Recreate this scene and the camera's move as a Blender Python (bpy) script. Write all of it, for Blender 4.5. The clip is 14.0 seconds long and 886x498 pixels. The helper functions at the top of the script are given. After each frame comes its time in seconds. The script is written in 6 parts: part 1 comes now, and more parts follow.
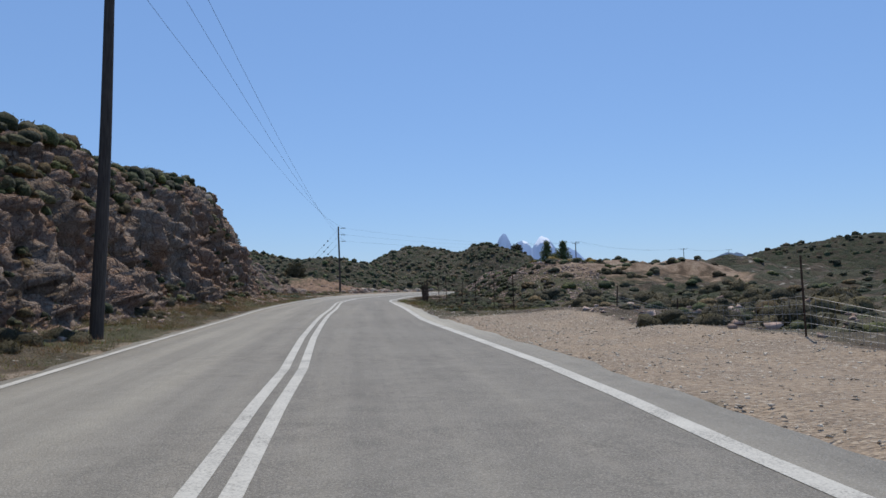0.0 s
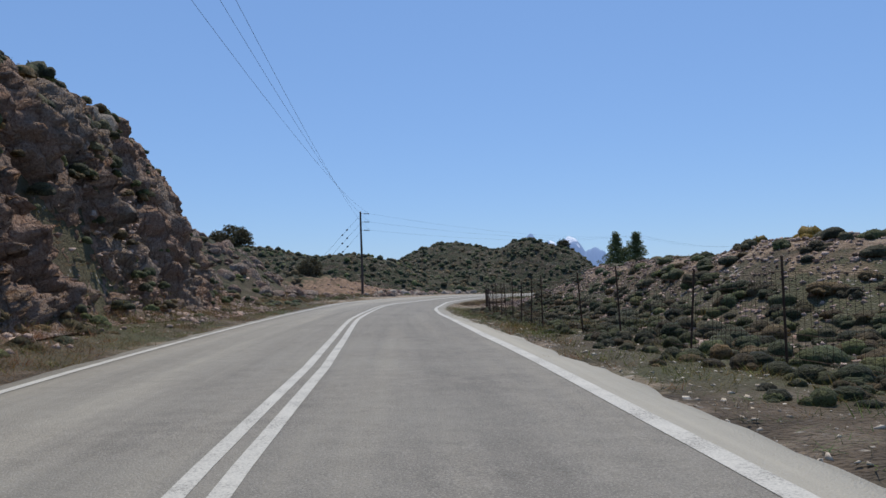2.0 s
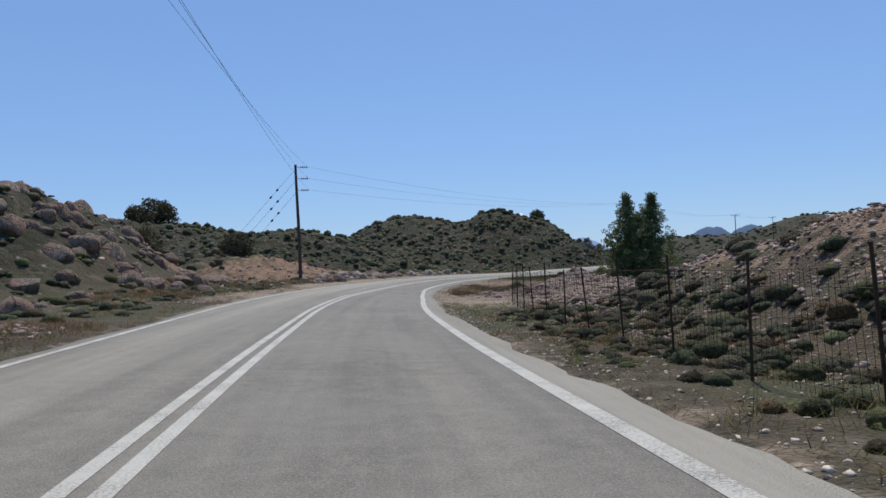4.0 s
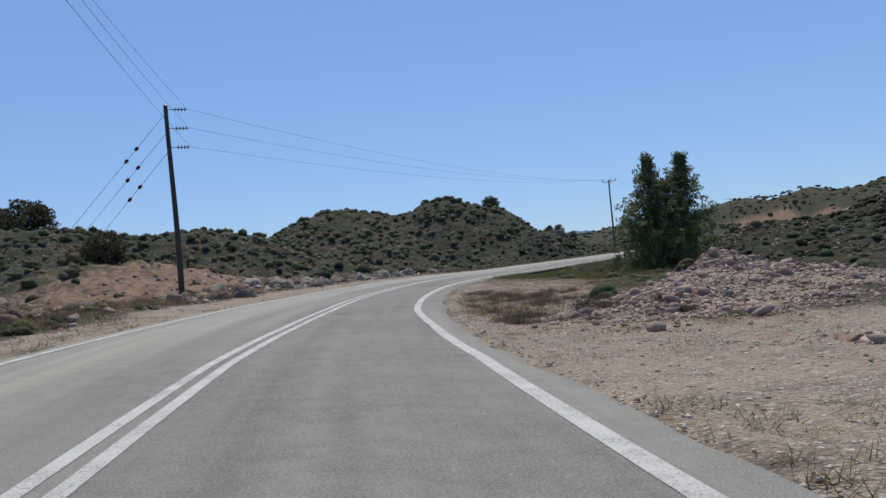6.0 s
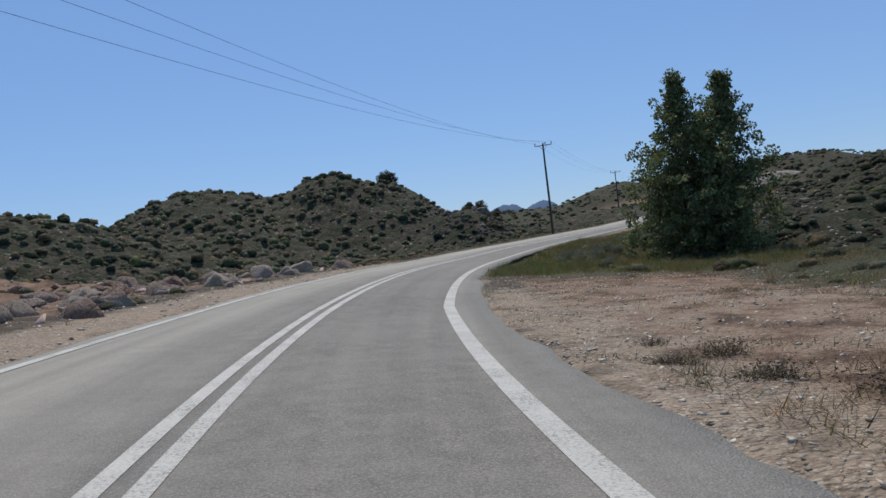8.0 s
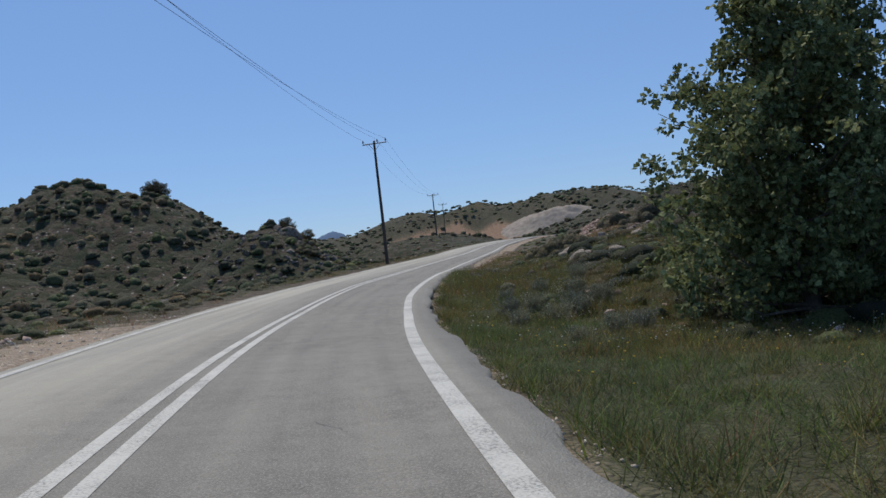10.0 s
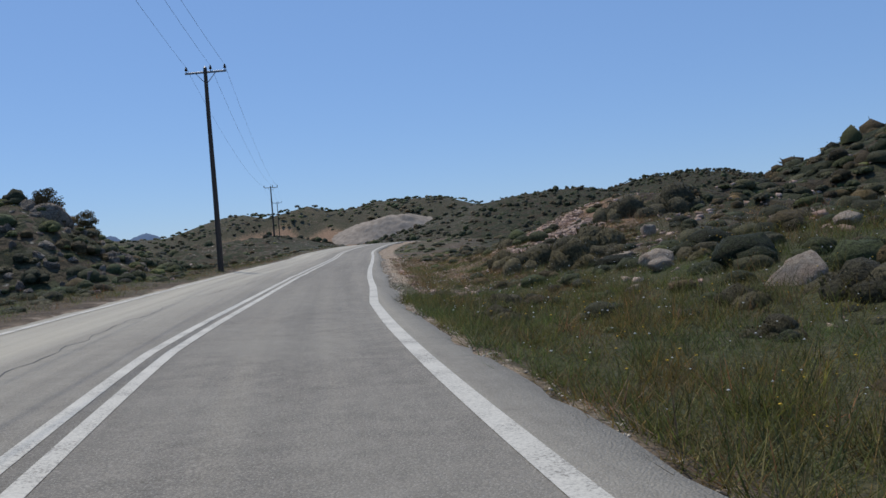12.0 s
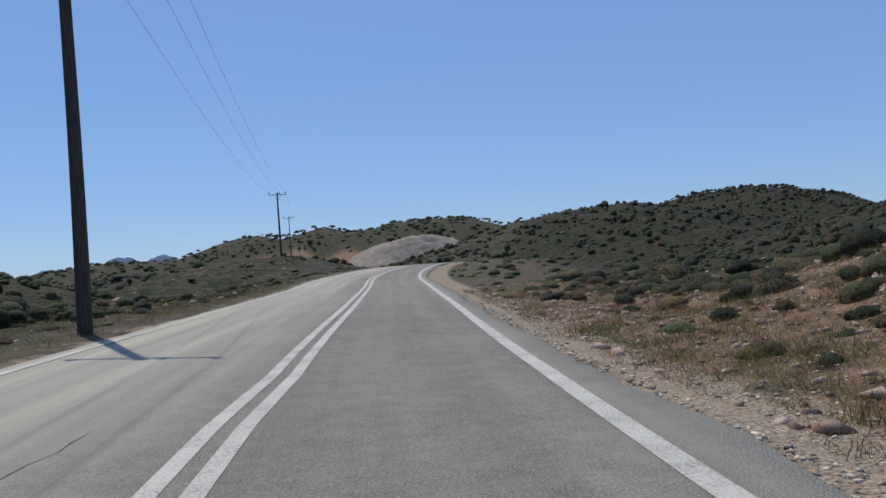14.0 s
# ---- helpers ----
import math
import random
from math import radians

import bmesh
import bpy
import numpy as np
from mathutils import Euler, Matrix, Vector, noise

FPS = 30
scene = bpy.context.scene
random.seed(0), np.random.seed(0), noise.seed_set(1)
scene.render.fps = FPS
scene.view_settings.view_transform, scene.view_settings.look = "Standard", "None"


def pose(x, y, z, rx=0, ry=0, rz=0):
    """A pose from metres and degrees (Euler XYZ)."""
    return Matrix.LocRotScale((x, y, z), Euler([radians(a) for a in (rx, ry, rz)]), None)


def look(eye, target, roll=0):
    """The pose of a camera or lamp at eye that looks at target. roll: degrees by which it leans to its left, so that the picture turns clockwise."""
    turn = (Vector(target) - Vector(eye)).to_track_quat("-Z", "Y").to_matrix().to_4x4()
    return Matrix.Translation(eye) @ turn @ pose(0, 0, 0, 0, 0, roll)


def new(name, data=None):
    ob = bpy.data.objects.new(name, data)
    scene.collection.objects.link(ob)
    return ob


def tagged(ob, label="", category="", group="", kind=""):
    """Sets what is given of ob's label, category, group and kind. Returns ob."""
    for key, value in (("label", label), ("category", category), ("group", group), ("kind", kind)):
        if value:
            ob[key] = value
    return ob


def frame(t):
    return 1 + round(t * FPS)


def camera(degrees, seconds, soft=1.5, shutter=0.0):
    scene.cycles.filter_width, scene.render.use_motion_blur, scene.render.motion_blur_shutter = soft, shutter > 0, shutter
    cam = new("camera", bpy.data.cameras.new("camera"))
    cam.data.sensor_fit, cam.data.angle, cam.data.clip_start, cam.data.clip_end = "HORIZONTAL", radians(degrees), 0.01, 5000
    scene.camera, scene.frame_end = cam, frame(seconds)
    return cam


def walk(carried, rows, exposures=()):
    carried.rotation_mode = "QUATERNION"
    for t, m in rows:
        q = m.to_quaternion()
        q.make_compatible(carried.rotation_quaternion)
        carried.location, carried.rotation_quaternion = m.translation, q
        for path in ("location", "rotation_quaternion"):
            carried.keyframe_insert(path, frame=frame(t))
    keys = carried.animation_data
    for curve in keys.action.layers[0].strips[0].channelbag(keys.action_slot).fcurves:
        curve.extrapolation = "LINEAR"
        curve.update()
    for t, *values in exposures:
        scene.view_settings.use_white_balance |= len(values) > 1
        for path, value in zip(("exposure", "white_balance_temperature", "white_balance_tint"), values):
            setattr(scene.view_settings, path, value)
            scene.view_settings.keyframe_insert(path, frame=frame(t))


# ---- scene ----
cam = camera(56.3, 14.0, soft=1.5)
EXPO = ((0.0, 0.0), (6.5, 0.0), (8.0, -0.10), (14.0, -0.10))
walk(cam, [
    (0.0, pose(0.000, 0.000, 1.300, 93.35, 1.08, -0.00)),
    (0.5, pose(-0.766, 7.098, 1.425, 93.29, 1.25, 0.42)),
    (1.0, pose(-1.574, 14.139, 1.573, 93.41, 1.07, 1.59)),
    (1.5, pose(-2.425, 21.132, 1.719, 93.40, 1.03, 1.81)),
    (2.0, pose(-3.059, 28.089, 1.842, 93.40, 0.93, 1.76)),
    (2.5, pose(-3.620, 35.026, 1.975, 92.67, 0.84, 1.74)),
    (3.0, pose(-4.276, 42.005, 2.136, 92.27, 0.89, 1.07)),
    (3.5, pose(-4.912, 49.103, 2.251, 92.00, 1.29, -0.04)),
    (4.0, pose(-5.526, 56.317, 2.319, 91.85, 2.01, -1.60)),
    (4.5, pose(-6.095, 63.581, 2.361, 91.79, 2.88, -3.32)),
    (5.0, pose(-6.592, 70.824, 2.399, 91.75, 3.71, -4.87)),
    (5.5, pose(-6.994, 77.980, 2.454, 91.68, 4.30, -5.95)),
    (6.0, pose(-7.299, 85.047, 2.526, 91.60, 4.65, -6.57)),
    (6.5, pose(-7.483, 92.265, 2.576, 91.42, 5.24, -8.08)),
    (7.0, pose(-7.456, 99.473, 2.638, 91.22, 5.31, -9.16)),
    (7.5, pose(-7.106, 106.584, 2.747, 90.54, 6.09, -11.34)),
    (8.0, pose(-6.325, 113.663, 2.862, 90.07, 6.17, -15.27)),
    (8.5, pose(-5.119, 120.656, 2.978, 89.93, 6.22, -19.11)),
    (9.0, pose(-3.489, 127.563, 3.094, 90.12, 6.23, -22.84)),
    (9.5, pose(-1.501, 134.369, 3.201, 90.45, 6.18, -26.45)),
    (10.0, pose(0.775, 141.062, 3.290, 90.71, 6.02, -29.92)),
    (10.5, pose(3.272, 147.628, 3.351, 90.70, 5.73, -33.23)),
    (11.0, pose(5.990, 154.067, 3.384, 90.43, 5.31, -36.37)),
    (11.5, pose(9.007, 160.436, 3.434, 90.37, 4.48, -39.21)),
    (12.0, pose(12.366, 166.651, 3.522, 90.27, 4.25, -42.14)),
    (12.5, pose(15.970, 172.754, 3.653, 90.82, 4.07, -44.63)),
    (13.0, pose(19.768, 178.636, 3.766, 90.83, 4.28, -45.65)),
    (13.5, pose(23.858, 184.573, 3.910, 91.28, 4.39, -43.16)),
    (14.0, pose(28.113, 190.551, 4.071, 91.91, 4.01, -40.99)),
], EXPO)

# ---- light: high spring sun ahead of the car, clear sky ----
SUN_AZ, SUN_EL = 10.0, 62.0
world = bpy.data.worlds.new("sky")
scene.world = world
world.use_nodes = True
wn = world.node_tree.nodes
wn.clear()
sky = wn.new("ShaderNodeTexSky")
sky.sky_type = "NISHITA"
sky.sun_disc = False
sky.sun_elevation = radians(SUN_EL)
sky.sun_rotation = radians(SUN_AZ)
sky.air_density, sky.dust_density, sky.ozone_density = 1.0, 0.1, 3.0
bg = wn.new("ShaderNodeBackground")
bg.inputs["Strength"].default_value = 0.095
wout = wn.new("ShaderNodeOutputWorld")
deep = wn.new("ShaderNodeMix")
deep.data_type, deep.blend_type = "RGBA", "MULTIPLY"
deep.inputs[0].default_value = 1.0
deep.inputs[7].default_value = (0.86, 0.97, 1.17, 1.0)
world.node_tree.links.new(sky.outputs[0], deep.inputs[6])
even = wn.new("ShaderNodeMix")
even.data_type = "RGBA"
even.inputs[0].default_value = 0.45
even.inputs[7].default_value = (2.4, 4.4, 8.3, 1.0)
world.node_tree.links.new(deep.outputs[2], even.inputs[6])
world.node_tree.links.new(even.outputs[2], bg.inputs["Color"])
world.node_tree.links.new(bg.outputs[0], wout.inputs["Surface"])
lamp = bpy.data.lights.new("sun", "SUN")
lamp.energy, lamp.angle, lamp.color = 3.3, radians(0.53), (1.0, 0.92, 0.80)
sun = new("sun", lamp)
sd = Vector((math.sin(radians(SUN_AZ)) * math.cos(radians(SUN_EL)), math.cos(radians(SUN_AZ)) * math.cos(radians(SUN_EL)), math.sin(radians(SUN_EL))))
sun.matrix_world = look(sd * 400, (0, 0, 0))


# ---- materials ----
def mat(name):
    m = bpy.data.materials.new(name)
    m.use_nodes = True
    nt = m.node_tree
    nt.nodes.clear()
    out = nt.nodes.new("ShaderNodeOutputMaterial")
    p = nt.nodes.new("ShaderNodeBsdfPrincipled")
    nt.links.new(p.outputs[0], out.inputs["Surface"])
    p.inputs["Roughness"].default_value = 0.85
    p.inputs["Specular IOR Level"].default_value = 0.25
    return m, nt, p


def coords(nt, scale=1.0):
    tc = nt.nodes.new("ShaderNodeTexCoord")
    mp = nt.nodes.new("ShaderNodeMapping")
    mp.inputs["Scale"].default_value = (scale, scale, scale) if not isinstance(scale, tuple) else scale
    nt.links.new(tc.outputs["Object"], mp.inputs["Vector"])
    return mp.outputs[0]


def tex_noise(nt, vec, scale, detail=6.0, rough=0.6):
    n = nt.nodes.new("ShaderNodeTexNoise")
    n.inputs["Scale"].default_value, n.inputs["Detail"].default_value, n.inputs["Roughness"].default_value = scale, detail, rough
    nt.links.new(vec, n.inputs["Vector"])
    return n.outputs["Fac"]


def tex_cells(nt, vec, scale, feature="F1", out="Distance"):
    n = nt.nodes.new("ShaderNodeTexVoronoi")
    n.feature = feature
    n.inputs["Scale"].default_value = scale
    nt.links.new(vec, n.inputs["Vector"])
    return n.outputs[out]


def ramp(nt, fac, *stops):
    r = nt.nodes.new("ShaderNodeValToRGB")
    e = r.color_ramp.elements
    while len(e) < len(stops):
        e.new(0.5)
    for el, (pos, col) in zip(e, stops):
        el.position = pos
        el.color = (*col, 1) if len(col) == 3 else col
    nt.links.new(fac, r.inputs[0])
    return r.outputs[0]


def mix(nt, fac, a, b, mode="MIX"):
    n = nt.nodes.new("ShaderNodeMix")
    n.data_type, n.blend_type = "RGBA", mode
    for sock, v in ((n.inputs[0], fac), (n.inputs[6], a), (n.inputs[7], b)):
        if isinstance(v, (int, float)):
            sock.default_value = v
        elif isinstance(v, tuple):
            sock.default_value = (*v, 1)
        else:
            nt.links.new(v, sock)
    return n.outputs[2]


def arith(nt, op, a, b=0.5, clamp=False):
    n = nt.nodes.new("ShaderNodeMath")
    n.operation, n.use_clamp = op, clamp
    for sock, v in ((n.inputs[0], a), (n.inputs[1], b)):
        if isinstance(v, (int, float)):
            sock.default_value = v
        else:
            nt.links.new(v, sock)
    return n.outputs[0]


def bump(nt, p, height, strength=0.5, dist=0.05):
    b = nt.nodes.new("ShaderNodeBump")
    b.inputs["Strength"].default_value, b.inputs["Distance"].default_value = strength, dist
    nt.links.new(height, b.inputs["Height"])
    nt.links.new(b.outputs[0], p.inputs["Normal"])


def attribute(nt, name):
    a = nt.nodes.new("ShaderNodeAttribute")
    a.attribute_name = name
    return a


def ground_material():
    m, nt, p = mat("ground")
    v = coords(nt)
    z = attribute(nt, "zone")
    sep = nt.nodes.new("ShaderNodeSeparateColor")
    nt.links.new(z.outputs["Color"], sep.inputs[0])
    big, mid, fine = tex_noise(nt, v, 0.12), tex_noise(nt, v, 1.1), tex_noise(nt, v, 9.0)
    soil = ramp(nt, mid, (0.3, (0.060, 0.046, 0.031)), (0.55, (0.115, 0.086, 0.058)), (0.78, (0.23, 0.19, 0.145)))
    soil = mix(nt, ramp(nt, big, (0.45, (0, 0, 0)), (0.6, (1, 1, 1))), soil, (0.085, 0.082, 0.042))
    fleck = tex_cells(nt, v, 2.6)
    fleck = arith(nt, "ADD", fleck, arith(nt, "MULTIPLY", tex_noise(nt, v, 0.5), 0.9))
    soil = mix(nt, ramp(nt, fleck, (0.48, (0.9, 0.9, 0.9)), (0.58, (0, 0, 0))), soil, ramp(nt, fine, (0.3, (0.22, 0.195, 0.16)), (0.7, (0.46, 0.42, 0.35))))
    red = ramp(nt, mid, (0.3, (0.15, 0.088, 0.054)), (0.7, (0.34, 0.225, 0.145)))
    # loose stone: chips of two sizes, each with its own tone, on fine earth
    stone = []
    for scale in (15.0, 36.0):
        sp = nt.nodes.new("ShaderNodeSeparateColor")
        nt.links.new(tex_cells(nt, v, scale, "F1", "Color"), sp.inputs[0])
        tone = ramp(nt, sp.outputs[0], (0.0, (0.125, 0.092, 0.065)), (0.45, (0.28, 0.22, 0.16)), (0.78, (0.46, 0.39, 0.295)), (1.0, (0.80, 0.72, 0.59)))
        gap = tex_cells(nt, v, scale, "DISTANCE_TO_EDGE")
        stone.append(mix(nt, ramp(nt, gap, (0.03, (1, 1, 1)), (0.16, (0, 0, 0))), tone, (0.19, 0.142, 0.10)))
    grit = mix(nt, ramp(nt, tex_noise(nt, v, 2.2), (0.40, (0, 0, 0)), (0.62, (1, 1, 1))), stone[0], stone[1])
    earth = ramp(nt, fine, (0.3, (0.24, 0.176, 0.118)), (0.7, (0.47, 0.37, 0.265)))
    grit = mix(nt, ramp(nt, tex_noise(nt, v, 0.75), (0.40, (0.25, 0.25, 0.25)), (0.60, (0.9, 0.9, 0.9))), grit, earth)
    grass = ramp(nt, fine, (0.3, (0.030, 0.034, 0.014)), (0.7, (0.090, 0.092, 0.042)))
    grass = mix(nt, ramp(nt, mid, (0.52, (0, 0, 0)), (0.64, (0.5, 0.5, 0.5))), grass, (0.105, 0.080, 0.048))
    edge = arith(nt, "MULTIPLY", arith(nt, "SUBTRACT", mid, 0.5), 0.9)
    g = lambda i: arith(nt, "MULTIPLY", arith(nt, "ADD", arith(nt, "SUBTRACT", arith(nt, "ADD", sep.outputs[i], edge), 0.5), 0.12), 4.0, True)
    # low scrub of the slopes: tufts of a few sizes over stony earth
    wander = nt.nodes.new("ShaderNodeVectorMath")
    wander.operation = "MULTIPLY_ADD"
    wob = nt.nodes.new("ShaderNodeTexNoise")
    wob.inputs["Scale"].default_value, wob.inputs["Detail"].default_value = 1.6, 4.0
    nt.links.new(v, wob.inputs["Vector"])
    nt.links.new(wob.outputs["Color"], wander.inputs[0])
    wander.inputs[1].default_value = (0.8, 0.8, 0.8)
    nt.links.new(v, wander.inputs[2])
    tuft = arith(nt, "MINIMUM", tex_cells(nt, wander.outputs[0], 0.85), arith(nt, "ADD", tex_cells(nt, wander.outputs[0], 1.9), 0.06))
    sp = nt.nodes.new("ShaderNodeSeparateColor")
    nt.links.new(tex_cells(nt, wander.outputs[0], 0.85, "F1", "Color"), sp.inputs[0])
    leafy = ramp(nt, sp.outputs[1], (0.0, (0.027, 0.031, 0.015)), (0.35, (0.046, 0.051, 0.025)), (0.6, (0.066, 0.051, 0.033)), (0.8, (0.038, 0.047, 0.023)), (1.0, (0.080, 0.077, 0.050)))
    leafy = mix(nt, 1.0, leafy, ramp(nt, fine, (0.35, (0.55, 0.55, 0.55)), (0.65, (1.4, 1.4, 1.4))), "MULTIPLY")
    bare = mix(nt, ramp(nt, tex_cells(nt, v, 1.4), (0.16, (1, 1, 1)), (0.24, (0, 0, 0))), ramp(nt, mid, (0.3, (0.058, 0.044, 0.030)), (0.7, (0.125, 0.098, 0.070))), (0.33, 0.30, 0.25))
    low_scrub = mix(nt, ramp(nt, arith(nt, "ADD", tuft, arith(nt, "MULTIPLY", arith(nt, "SUBTRACT", big, 0.5), 0.7)), (0.50, (0, 0, 0)), (0.64, (1, 1, 1))), leafy, bare)
    dense = mix(nt, 1.0, ramp(nt, sp.outputs[1], (0.0, (0.017, 0.022, 0.009)), (0.4, (0.032, 0.038, 0.016)), (0.65, (0.046, 0.032, 0.020)), (1.0, (0.047, 0.052, 0.025))), ramp(nt, fine, (0.35, (0.5, 0.5, 0.5)), (0.65, (1.5, 1.5, 1.5))), "MULTIPLY")
    dense = mix(nt, ramp(nt, arith(nt, "ADD", tuft, arith(nt, "MULTIPLY", arith(nt, "SUBTRACT", big, 0.5), 0.7)), (0.60, (0, 0, 0)), (0.78, (0.55, 0.55, 0.55))), dense, bare)
    low_scrub = mix(nt, arith(nt, "MULTIPLY", sep.outputs[1], 1.0, True), low_scrub, dense)
    col = mix(nt, g(1), soil, grass)
    col = mix(nt, z.outputs["Alpha"], col, low_scrub)
    col = mix(nt, g(2), col, red)
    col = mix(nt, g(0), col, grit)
    nt.links.new(col, p.inputs["Base Color"])
    stones = tex_cells(nt, v, 20.0)
    h = arith(nt, "ADD", arith(nt, "MULTIPLY", fine, 0.6), arith(nt, "MULTIPLY", stones, -0.6))
    h = arith(nt, "ADD", h, arith(nt, "MULTIPLY", tex_cells(nt, v, 13.0), -0.8))
    h = arith(nt, "ADD", h, arith(nt, "MULTIPLY", arith(nt, "MULTIPLY", tuft, -5.0), z.outputs["Alpha"]))
    bump(nt, p, h, 1.0, 0.055)
    p.inputs["Roughness"].default_value = 0.95
    return m


def asphalt_material():
    m, nt, p = mat("asphalt")
    v = coords(nt)
    lane = attribute(nt, "lane")
    track = attribute(nt, "track")
    mp = nt.nodes.new("ShaderNodeMapping")
    mp.inputs["Scale"].default_value = (0.035, 1.6, 1.0)
    nt.links.new(track.outputs["Vector"], mp.inputs["Vector"])
    streak = tex_noise(nt, mp.outputs[0], 1.0, 5.0, 0.6)
    big, mid, fine = tex_noise(nt, v, 0.3), tex_noise(nt, v, 3.0, 6.0, 0.65), tex_noise(nt, v, 45.0, 5.0, 0.75)
    chips = tex_cells(nt, v, 52.0)
    col = ramp(nt, fine, (0.32, (0.070, 0.064, 0.055)), (0.5, (0.208, 0.190, 0.158)), (0.68, (0.42, 0.385, 0.32)))
    col = mix(nt, 0.4, col, ramp(nt, mid, (0.32, (0.105, 0.096, 0.081)), (0.68, (0.28, 0.256, 0.213))))
    col = mix(nt, ramp(nt, big, (0.4, (0, 0, 0)), (0.65, (0.5, 0.5, 0.5))), col, (0.27, 0.252, 0.21))
    col = mix(nt, arith(nt, "MULTIPLY", lane.outputs["Fac"], arith(nt, "ADD", arith(nt, "MULTIPLY", streak, 0.5), 0.62), True), col, (0.47, 0.435, 0.35))
    col = mix(nt, 1.0, col, ramp(nt, streak, (0.3, (0.80, 0.80, 0.80)), (0.5, (0.97, 0.97, 0.97)), (0.7, (1.14, 1.13, 1.10))), "MULTIPLY")
    col = mix(nt, ramp(nt, chips, (0.12, (0.65, 0.65, 0.65)), (0.3, (0, 0, 0))), col, (0.46, 0.44, 0.39))
    nt.links.new(col, p.inputs["Base Color"])
    bump(nt, p, arith(nt, "ADD", fine, chips), 0.6, 0.014)
    p.inputs["Roughness"].default_value = 0.8
    return m


def paint_material():
    m, nt, p = mat("road_paint")
    v = coords(nt)
    fine, mid = tex_noise(nt, v, 40.0, 4.0, 0.7), tex_noise(nt, v, 1.6)
    wear = arith(nt, "MULTIPLY", fine, arith(nt, "ADD", mid, 0.45))
    col = ramp(nt, wear, (0.28, (0.60, 0.575, 0.50)), (0.50, (0.48, 0.46, 0.40)), (0.64, (0.24, 0.225, 0.195)))
    nt.links.new(col, p.inputs["Base Color"])
    bump(nt, p, fine, 0.3, 0.005)
    p.inputs["Roughness"].default_value = 0.7
    return m


def rock_material(name, dark, lightc, stain, stain_lo=0.5, scale=1.0, pieces=False, split=False):
    m, nt, p = mat(name)
    v = coords(nt)
    big, mid, fine = tex_noise(nt, v, 0.35 * scale), tex_noise(nt, v, 1.8 * scale, 8.0, 0.65), tex_noise(nt, v, 14.0 * scale, 6.0, 0.7)
    col = ramp(nt, mid, (0.3, dark), (0.7, lightc))
    col = mix(nt, ramp(nt, big, (stain_lo, (0, 0, 0)), (stain_lo + 0.16, (0.85, 0.85, 0.85))), col, stain)
    col = mix(nt, 0.45, col, ramp(nt, fine, (0.3, tuple(c * 0.55 for c in dark)), (0.68, tuple(min(1, c * 1.25) for c in lightc))))
    if pieces:
        geo = nt.nodes.new("ShaderNodeNewGeometry")
        col = mix(nt, 1.0, col, ramp(nt, geo.outputs["Random Per Island"], (0.0, (0.5, 0.46, 0.42)), (0.5, (0.95, 0.92, 0.9)), (1.0, (1.35, 1.35, 1.35))), "MULTIPLY")
    nt.links.new(col, p.inputs["Base Color"])
    cells = tex_cells(nt, v, 2.6 * scale)
    h = arith(nt, "ADD", arith(nt, "MULTIPLY", cells, 0.7), fine)
    if split:
        # upright joints and fissures, wandering with the grain of the rock
        mp = nt.nodes.new("ShaderNodeMapping")
        mp.inputs["Scale"].default_value = (1.0, 1.0, 0.38)
        mp.inputs["Rotation"].default_value = (0.25, 0.1, 0.0)
        off = nt.nodes.new("ShaderNodeVectorMath")
        off.operation = "MULTIPLY_ADD"
        wob = nt.nodes.new("ShaderNodeTexNoise")
        wob.inputs["Scale"].default_value, wob.inputs["Detail"].default_value = 1.1, 5.0
        nt.links.new(v, wob.inputs["Vector"])
        nt.links.new(wob.outputs["Color"], off.inputs[0])
        off.inputs[1].default_value = (0.9, 0.9, 0.9)
        nt.links.new(v, off.inputs[2])
        nt.links.new(off.outputs[0], mp.inputs["Vector"])
        wide = tex_cells(nt, mp.outputs[0], 1.7, "DISTANCE_TO_EDGE")
        thin = tex_cells(nt, mp.outputs[0], 5.2, "DISTANCE_TO_EDGE")
        deep = arith(nt, "MULTIPLY", ramp(nt, wide, (0.0, (0, 0, 0)), (0.09, (1, 1, 1))), ramp(nt, thin, (0.0, (0.6, 0.6, 0.6)), (0.10, (1, 1, 1))))
        col = mix(nt, 1.0, col, ramp(nt, deep, (0.0, (0.68, 0.63, 0.60)), (0.5, (1, 1, 1))), "MULTIPLY")
        nt.links.new(col, p.inputs["Base Color"])
        h = arith(nt, "ADD", h, arith(nt, "MULTIPLY", deep, 0.8))
    bump(nt, p, h, 0.5 if pieces else 1.0, 0.012 if pieces else 0.16 / scale)
    p.inputs["Roughness"].default_value = 0.92
    return m


